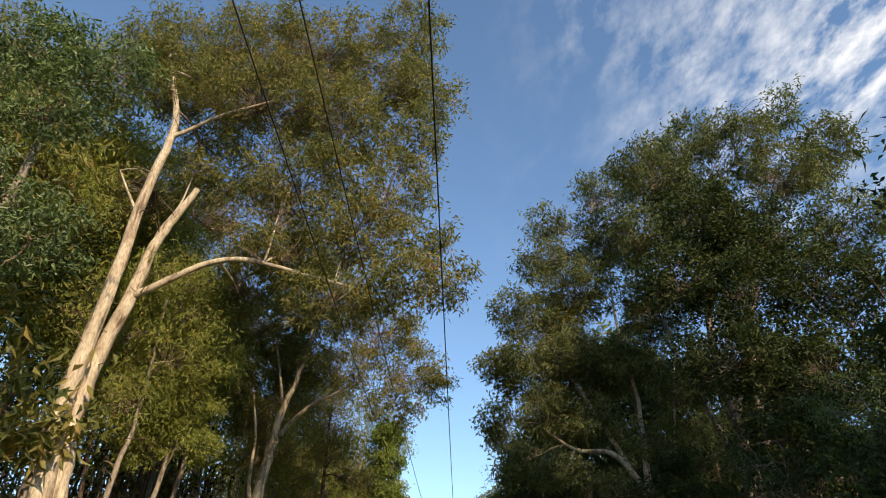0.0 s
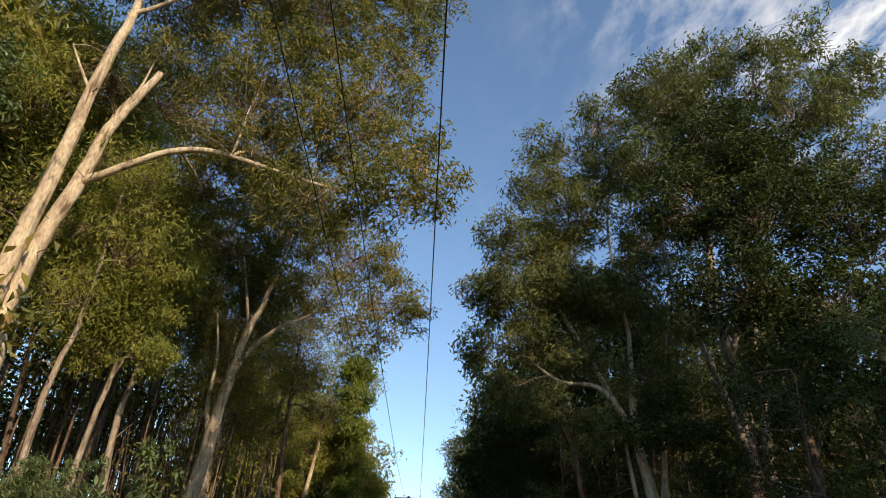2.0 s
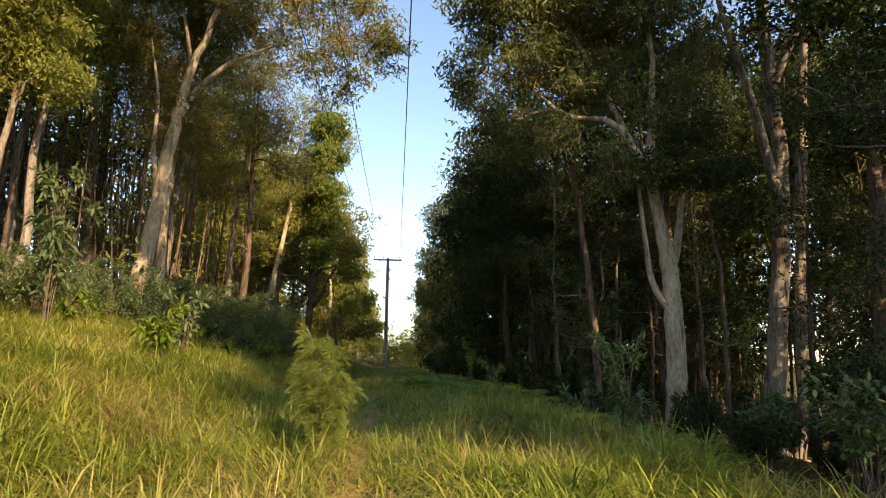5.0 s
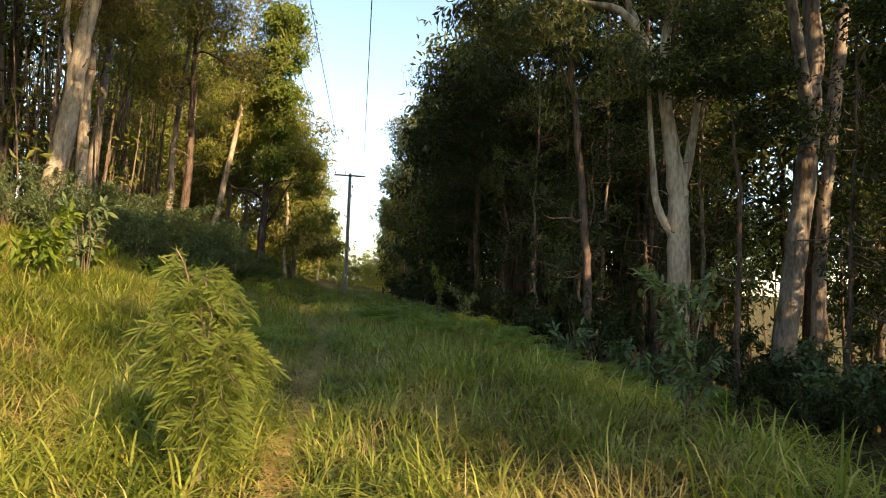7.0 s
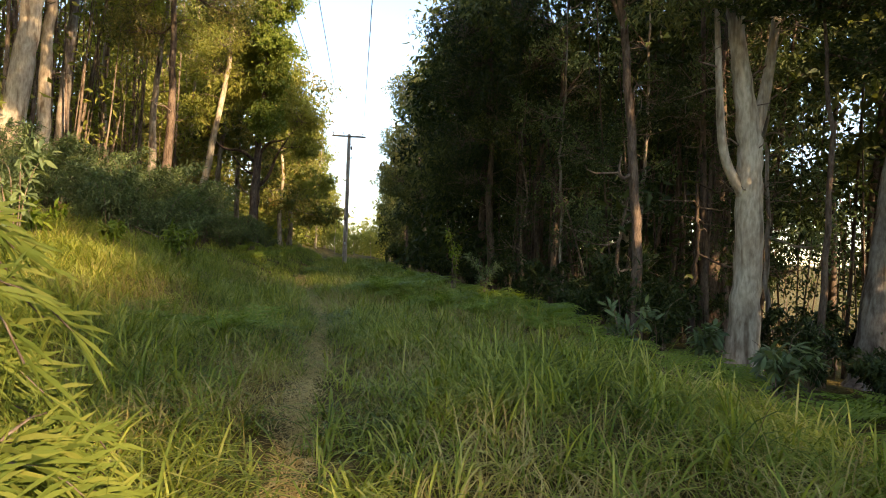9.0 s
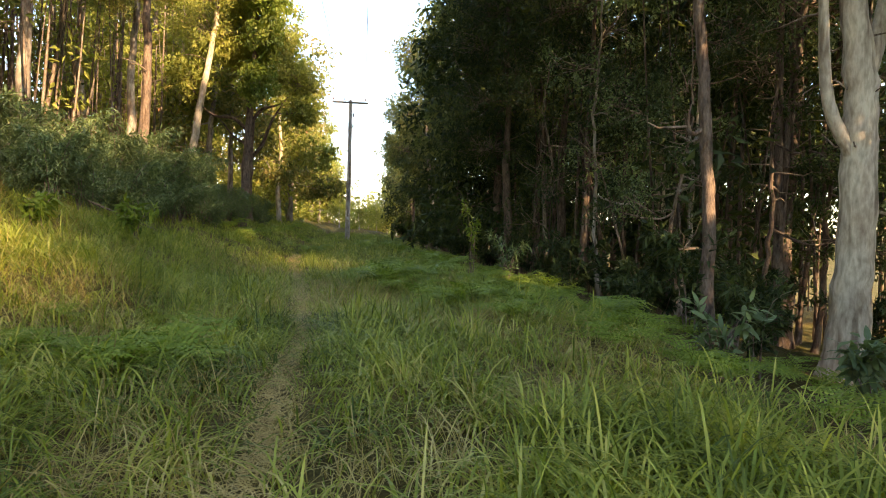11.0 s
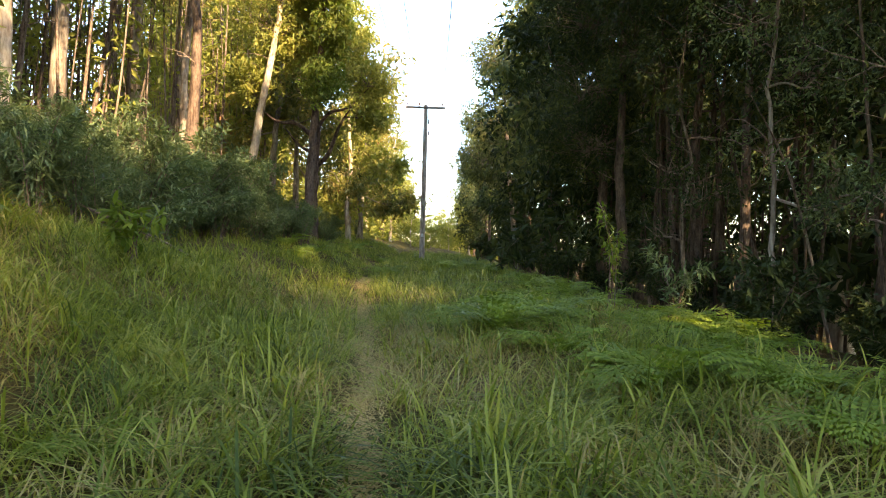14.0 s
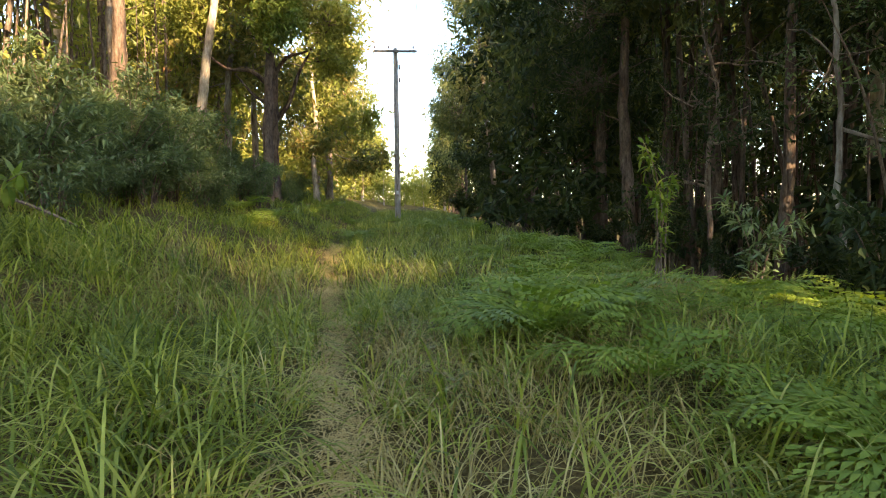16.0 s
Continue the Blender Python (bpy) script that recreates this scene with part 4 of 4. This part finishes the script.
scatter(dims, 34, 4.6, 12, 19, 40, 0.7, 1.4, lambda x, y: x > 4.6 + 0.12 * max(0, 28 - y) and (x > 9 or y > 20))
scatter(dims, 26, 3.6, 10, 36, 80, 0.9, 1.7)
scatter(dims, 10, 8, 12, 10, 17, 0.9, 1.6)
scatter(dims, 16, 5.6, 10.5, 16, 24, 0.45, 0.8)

# sunlit sapling on the lower verge, and others like it
WHORL = "broad-leaved saplings"
shrub_at("sapling", g3(3.15, 16.2), "sunlit green sapling with long narrow leaves", "sapling", 331, 1.5, 0.42, 8, SHRUB_LEAF, 0.14, 0.042, 13, 0.0, 7)
# bright leaf colour stands in for sun on this sapling's whorls
shrub_at("sapling", g3(2.98, 32.3), "thin sapling with leaf whorls coloured pale yellow-green for sunlight", "sapling", 332, 2.1, 0.3, 5, BRIGHT_LEAF, 0.16, 0.045, 9, 0.3, 6, WHORL)
shrub_at("sapling", g3(3.6, 31.2), "small dark sapling with narrow leaves among ferns", "sapling", 333, 1.3, 0.4, 6, SHRUB_LEAF, 0.17, 0.035, 10, 0.2, 6, WHORL)
shrub_at("sapling", g3(-5.4, 24.5), "tall broad-leaved weed on the bank", "sapling", 334, 1.7, 0.45, 7, SHRUB_LEAF, 0.24, 0.07, 8, 0.3, 6, WHORL)
shrub_at("sapling", g3(-4.6, 13.4), "tall broad-leaved weed on the bank", "sapling", 335, 1.9, 0.6, 9, SHRUB_LEAF, 0.26, 0.075, 8, 0.3, 6, WHORL)
for k, (x, y) in enumerate(((-7.2, 27.5), (-6.2, 27.0), (-5.2, 28.2), (-8.3, 26.0), (-7.6, 22.8), (-4.4, 30.5), (5.4, 22.5), (4.6, 24.0), (4.9, 20.4))):
    shrub_at("sapling", g3(x, y), "small broad-leaved sapling in long grass", "sapling", 340 + k, 0.95, 0.45, 6, BRIGHT_LEAF if x < 0 else SHRUB_LEAF, 0.24, 0.07, 8, 0.35, 4, WHORL)
shrub_at("sapling", g3(-7.6, 22.0), "tall young tree with long drooping green leaves", "sapling", 336, 3.6, 0.9, 10, SHRUB_LEAF, 0.30, 0.075, 9, 0.4, 7, WHORL)
shrub_at("sapling", g3(-5.4, 22.6), "broad-leaved sapling with upright leaf whorls", "sapling", 337, 1.4, 0.5, 7, BRIGHT_LEAF, 0.26, 0.07, 9, 0.2, 6, WHORL)
# the deeper shrubs take the dark leaf as painted shade
for k, (x, y, tall, leaf) in enumerate(((5.7, 15.0, 1.5, SHRUB_LEAF), (6.6, 16.4, 2.2, DARK_SHADE_LEAF), (6.3, 18.4, 1.3, SHRUB_LEAF), (7.8, 17.6, 2.6, DARK_SHADE_LEAF), (7.4, 14.4, 2.4, DARK_SHADE_LEAF), (8.9, 19.6, 2.2, DARK_SHADE_LEAF), (9.2, 21.8, 1.8, SHRUB_LEAF))):
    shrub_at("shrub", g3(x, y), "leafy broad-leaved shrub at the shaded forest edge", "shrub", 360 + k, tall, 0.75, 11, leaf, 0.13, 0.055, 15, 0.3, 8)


def wattle(place, seed, tall, stems, label):
    """A feathery bush: arching stems set with drooping plumes of fine needles."""
    rng = np.random.default_rng(seed)
    ob = thing("wattle_shrub", place, label, "shrub")
    V, D, L = [], [], []
    for k in range(stems):
        a = 2 * np.pi * k / stems + rng.normal(0, 0.3)
        reach, up = rng.uniform(0.05, 0.38), tall * rng.uniform(0.45, 1.0)
        dx, dy = math.cos(a), math.sin(a)
        line = catmull([(0.05 * dx, 0.05 * dy, -0.08, 0.013), (0.25 * reach * dx, 0.25 * reach * dy, 0.5 * up, 0.010), (0.6 * reach * dx, 0.6 * reach * dy, 0.88 * up, 0.007), (reach * dx, reach * dy, up, 0.003)], 6)
        stem = piece("stem", mesh_data("stem", *tubes([line[::2]], 4), TWIG_BARK), ob)
        twigs = []
        for q in range(20):
            at = line[rng.integers(4, len(line)), :3]
            b = a + rng.normal(0, 1.1)
            out, s = rng.uniform(0.08, 0.26), np.linspace(0, 1, 6)[:, None]
            way = np.array([math.cos(b), math.sin(b), 0.0])
            twig = at + way * out * s + np.array([0, 0, 1.0]) * out * (0.55 * s - 0.95 * s**2)
            twigs.append(np.hstack([twig, 0.003 * (1.2 - s)]))
            n = 48
            f = rng.uniform(0.05, 1, n)
            p = np.stack([np.interp(f, s[:, 0], twig[:, c]) for c in range(3)], 1)
            d = way + np.array([0, 0, 0.45]) - np.array([0, 0, 1.5]) * f[:, None] + rng.normal(0, 1.0, (n, 3))
            V.append(p)
            D.append(d / np.linalg.norm(d, axis=1, keepdims=True))
            L.append(rng.uniform(0.05, 0.13, n))
        tagged(piece("twigs", mesh_data("twigs", *tubes(twigs, 3), TWIG_BARK), stem), kind="stuff")
    p, d, ln = np.vstack(V), np.vstack(D), np.concatenate(L)[:, None]
    side = np.cross(d, rng.normal(0, 1, d.shape))
    side *= 0.0008 / (np.linalg.norm(side, axis=1, keepdims=True) + 1e-9)
    mid = p + d * ln * 0.55
    v = np.stack([p, mid + side, p + d * ln - np.array([0, 0, 0.16]) * ln, mid - side], 1).reshape(-1, 3)
    b = np.arange(len(p))[:, None] * 4
    f = np.concatenate([b + [[0, 1, 2]], b + [[0, 2, 3]]], 1).reshape(-1, 3)
    tagged(piece("foliage", mesh_data("foliage", v, f, WATTLE_LEAF, False), ob), kind="stuff")


wattle(g3(-0.85, 14.8), 351, 1.5, 16, "feathery yellow-green wattle bush with fine drooping foliage")


def fern(place, seed, fronds, size, label, group=""):
    """Bracken: arching fronds, each a stalk with paired, toothed side leaves."""
    rng = np.random.default_rng(seed)
    ob = thing("fern", place, label, "fern", group)
    for k in range(fronds):
        a = 2 * np.pi * (k + rng.uniform(-0.3, 0.3)) / fronds
        L, rise = size * rng.uniform(0.8, 1.15), rng.uniform(0.55, 0.95)
        s = np.linspace(0, 1, 15)
        r = L * (0.25 * s + 0.6 * s**1.6)
        z = L * rise * (1.25 * s - 0.85 * s**2.2)
        line = np.stack([r * math.cos(a), r * math.sin(a), z], 1)
        fr = piece("frond", mesh_data("frond", *tubes([np.hstack([line, (0.005 * (1.1 - s))[:, None]])], 3), FERN_LEAF), ob)
        across = np.array([-math.sin(a), math.cos(a), 0.0])
        V, F = [], []
        for i in range(3, 15):
            w = L * 0.36 * math.sin(math.pi * min(1, (i - 1.6) / 13.5) ** 0.75) + 0.02
            ahead = line[min(i + 1, 14)] - line[i - 1]
            ahead /= np.linalg.norm(ahead)
            for sgn in (-1, 1):
                d = across * sgn * 0.9 + ahead * 0.45 + np.array([0, 0, rng.uniform(-0.25, 0.1)])
                d /= np.linalg.norm(d)
                n = 5
                for q in range(n):
                    p0 = line[i] + d * w * q / n
                    step = w / n
                    half = 0.34 * L / 13 * (1.35 - q / n)
                    for e in (-1, 1):
                        b = len(V)
                        V += [p0, p0 + d * step * 0.95, p0 + d * step * 0.8 + ahead * e * half * 1.5 + np.array([0, 0, -0.01])]
                        F.append((b, b + 1, b + 2))
        piece("frond_blade", mesh_data("frond_blade", V, F, FERN_LEAF, False), fr)
        tagged(fr.children[0], kind="stuff")
    return ob


ferns = [fern(g3(-1.45, 22.3), 401, 7, 0.8, "green bracken fern in the long grass", "bracken ferns"), fern(g3(1.6, 30.2), 402, 6, 0.75, "green bracken fern in the long grass", "bracken ferns"), fern(g3(2.6, 29.0), 403, 5, 0.65, "green bracken fern in the long grass", "bracken ferns")]
scatter(ferns, 34, 0.4, 5.5, 26.5, 40, 0.95, 1.5, lambda x, y: x > 0.6 + 0.03 * (y - 27))
scatter(ferns, 18, 3.2, 6.5, 18, 28, 0.7, 1.2)
scatter(ferns, 7, -3.5, -1.4, 21, 25, 0.6, 0.95)
scatter(ferns, 9, 2.2, 4.2, 23.5, 29, 0.9, 1.3)
scatter(ferns, 16, -5, 3, 40, 56, 0.8, 1.3)


# ---- grass ----
# where the walker has pressed the grass down: y, then x
WALKED = ((0, 2.3, 7, 11, 13, 17, 20, 22, 24.3), (0.15, -0.12, -0.08, 0.0, -0.1, 0.08, -0.05, -0.36, -0.43))


def blades(x, y, lo, hi, width, lean, rng, segs=4, lift=0.0, each=1):
    """Arching blades rooted at x, y, those of one tuft leaning much the same way: the arrays of one mesh."""
    n = len(x)
    root = np.stack([x, y, height(x, y) - 0.02 + lift], 1)
    a = np.repeat(rng.uniform(0, 2 * np.pi, n // each), each) + rng.normal(0, 0.95, n)
    out = np.stack([np.cos(a), np.sin(a), np.zeros(n)], 1)
    side = np.stack([-np.sin(a), np.cos(a), np.zeros(n)], 1)
    L = rng.uniform(lo, hi, n)[:, None] * np.repeat(rng.uniform(0.7, 1.15, n // each), each)[:, None]
    trod = np.exp(-(((x - np.interp(y, WALKED[0], WALKED[1])) / 0.33) ** 2)) * (y < 25.5)
    beaten = np.exp(-(((x - path_x(y)) / 0.22) ** 2))
    L = L * (1 - np.maximum(0.45 * trod, 0.6 * beaten)[:, None])
    w = (width * rng.uniform(0.6, 1.3, n))[:, None]
    k = np.clip(rng.normal(lean, 0.4, n), 0.62, 2.0)[:, None]
    rings = []
    for s in np.linspace(0, 1, segs + 1):
        p = root + out * L * k * 0.5 * s**1.25 + np.array([0, 0, 1.0]) * L * (0.9 * s - 0.52 * np.minimum(k, 1.7) * s**2)
        t = w * (1 - s) ** 0.6 * (0.55 + 0.9 * s)
        rings.append((p - side * t * 0.5, p + side * t * 0.5))
    verts = np.stack([q for r in rings[:-1] for q in r] + [rings[-1][0]], 1)
    per = verts.shape[1]
    b = np.arange(n)[:, None] * per
    tris = []
    for i in range(segs - 1):
        o = 2 * i
        tris += [[o, o + 1, o + 3], [o, o + 3, o + 2]]
    o = 2 * (segs - 1)
    tris.append([o, o + 1, o + 2])
    f = np.concatenate([b + [t] for t in tris], 1).reshape(-1, 3)
    return verts.reshape(-1, 3), f


def patchy(x, y, k):
    return np.sin(1.3 * x + 0.7 * y + k) + np.sin(0.9 * y - 1.1 * x + 2 * k) + 0.7 * np.sin(2.3 * x - 1.7 * y + 3 * k)


def build_grass(name, mat, tufts, each, lo, hi, width, lean, seed, label, y0, y1, x0, x1, dry, spread=0.10, segs=4):
    rng = np.random.default_rng(seed)
    x, y = rng.uniform(x0, x1, tufts * 3), y0 + (y1 - y0) * rng.random(tufts * 3) ** 1.1
    edge = 4.3 + 0.5 * np.sin(0.8 * y) + 0.3 * np.sin(2.1 * y)
    keep = (np.abs(x - path_x(y)) > 0.12 + 0.04 * np.sin(3 * y)) & (x < edge)
    thin = np.clip(1.2 - np.maximum(x - edge + 1.4, 0), 0, 1) * np.where(dry, 0.5 + 0.5 * np.tanh(patchy(x, y, 1.0)), 0.62 + 0.38 * np.tanh(-patchy(x, y, 1.0)))
    keep &= rng.random(len(x)) < thin
    x, y = x[keep][:tufts], y[keep][:tufts]
    bx = np.repeat(x, each) + rng.normal(0, spread, len(x) * each)
    by = np.repeat(y, each) + rng.normal(0, spread, len(x) * each)
    v, f = blades(bx, by, lo, hi, width, lean, rng, segs, 0.0, each)
    tagged(new(name, mesh_data(name, v, f, mat, False)), label, "grass", kind="stuff")


build_grass("green_grass", GRASS_GREEN, 7600, 13, 0.42, 0.95, 0.0185, 1.3, 501, "long arching green grass over the clearing", 7, 32, -9.5, 4.8, False, 0.075)
build_grass("dry_grass", GRASS_DRY, 5200, 10, 0.35, 0.85, 0.010, 1.35, 502, "dry straw-coloured grass among the green", 7, 34, -9.5, 5.6, True, 0.09, 3)
build_grass("far_grass", GRASS_GREEN, 4600, 9, 0.5, 0.9, 0.024, 1.2, 503, "long green grass further along the clearing", 31, 80, -8.5, 4.8, False, 0.2, 3)
build_grass("short_grass", GRASS_GREEN, 5600, 8, 0.2, 0.5, 0.014, 1.4, 504, "short green grass under the long blades", 9, 32, -5.5, 4.2, False, 0.14, 2)
build_grass("start_grass", GRASS_GREEN, 1500, 10, 0.4, 0.9, 0.022, 1.3, 505, "long green grass where the track begins", -9, 8.5, -10.5, 5.0, False, 0.12, 3)
build_grass("start_dry_grass", GRASS_DRY, 700, 9, 0.35, 0.8, 0.014, 1.4, 506, "dry straw grass where the track begins", -9, 8.5, -10.5, 6.0, True, 0.12, 2)


def build_thatch():
    rng = np.random.default_rng(511)
    y = rng.uniform(-1, 42, 26000)
    x = path_x(y) + 0.05 * np.sin(1.9 * y) + rng.normal(0, 0.085, len(y))
    v, f = blades(x, y, 0.15, 0.45, 0.012, 1.6, rng, 2, 0.03)
    v[:, 2] = height(v[:, 0], v[:, 1]) + 0.02 + (v[:, 2] - height(v[:, 0], v[:, 1])) * 0.4
    tagged(new("trodden_straw", mesh_data("trodden_straw", v, f, STRAW, False)), "flattened dry straw on the narrow foot track", "grass", kind="stuff")


build_thatch()


def build_litter():
    rng = np.random.default_rng(521)
    n = 9000
    y = rng.uniform(9, 36, n)
    x = np.where(rng.random(n) < 0.7, rng.uniform(2.5, 10.5, n), rng.uniform(-12, -6, n))
    a, t = rng.uniform(0, 2 * np.pi, n), rng.normal(0, 0.35, (n, 2))
    ln, wd = rng.uniform(0.06, 0.16, n)[:, None], rng.uniform(0.015, 0.035, n)[:, None]
    d = np.stack([np.cos(a), np.sin(a), t[:, 0]], 1)
    e = np.stack([-np.sin(a), np.cos(a), t[:, 1]], 1)
    c = np.stack([x, y, height(x, y) + 0.025], 1)
    v = np.stack([c - d * ln / 2, c + e * wd / 2, c + d * ln / 2, c - e * wd / 2], 1).reshape(-1, 3)
    b = np.arange(n)[:, None] * 4
    f = np.concatenate([b + [[0, 1, 2]], b + [[0, 2, 3]]], 1).reshape(-1, 3)
    tagged(new("leaf_litter", mesh_data("leaf_litter", v, f, LITTER, False)), "fallen brown gum leaves on the forest floor", "leaf litter", kind="stuff")


build_litter()


# ---- fallen wood ----
def stick(name, pts, label, bark=TWIG_BARK, twigs=()):
    ob = thing(name, pts[0][:3], label, "branch")
    o = np.array([*pts[0][:3], 0])
    piece("stem", mesh_data("stem", *tubes([catmull(np.array(pts) - o, 4)], 6, 0.1, np.random.default_rng(7)), bark), ob)
    for t in twigs:
        piece("side_branch", mesh_data("side_branch", *tubes([catmull(np.array(t) - o, 4)], 5), bark), ob)


stick("fallen_branch", [(*g3(-7.4, 33.2, 0.5), 0.03), (*g3(-6.2, 32.6, 0.42), 0.025), (*g3(-5.0, 32.7, 0.32), 0.02), (*g3(-4.2, 32.4, 0.1), 0.008)], "grey fallen branch lying along the bushes")
stick("dead_branch", [(*g3(8.4, 34.5, 0.0), 0.035), (*g3(7.6, 34.2, 2.2), 0.03), (*g3(7.0, 34.1, 3.8), 0.022), (*g3(6.2, 34.0, 5.0), 0.008)], "thin grey dead branch leaning in the shade")
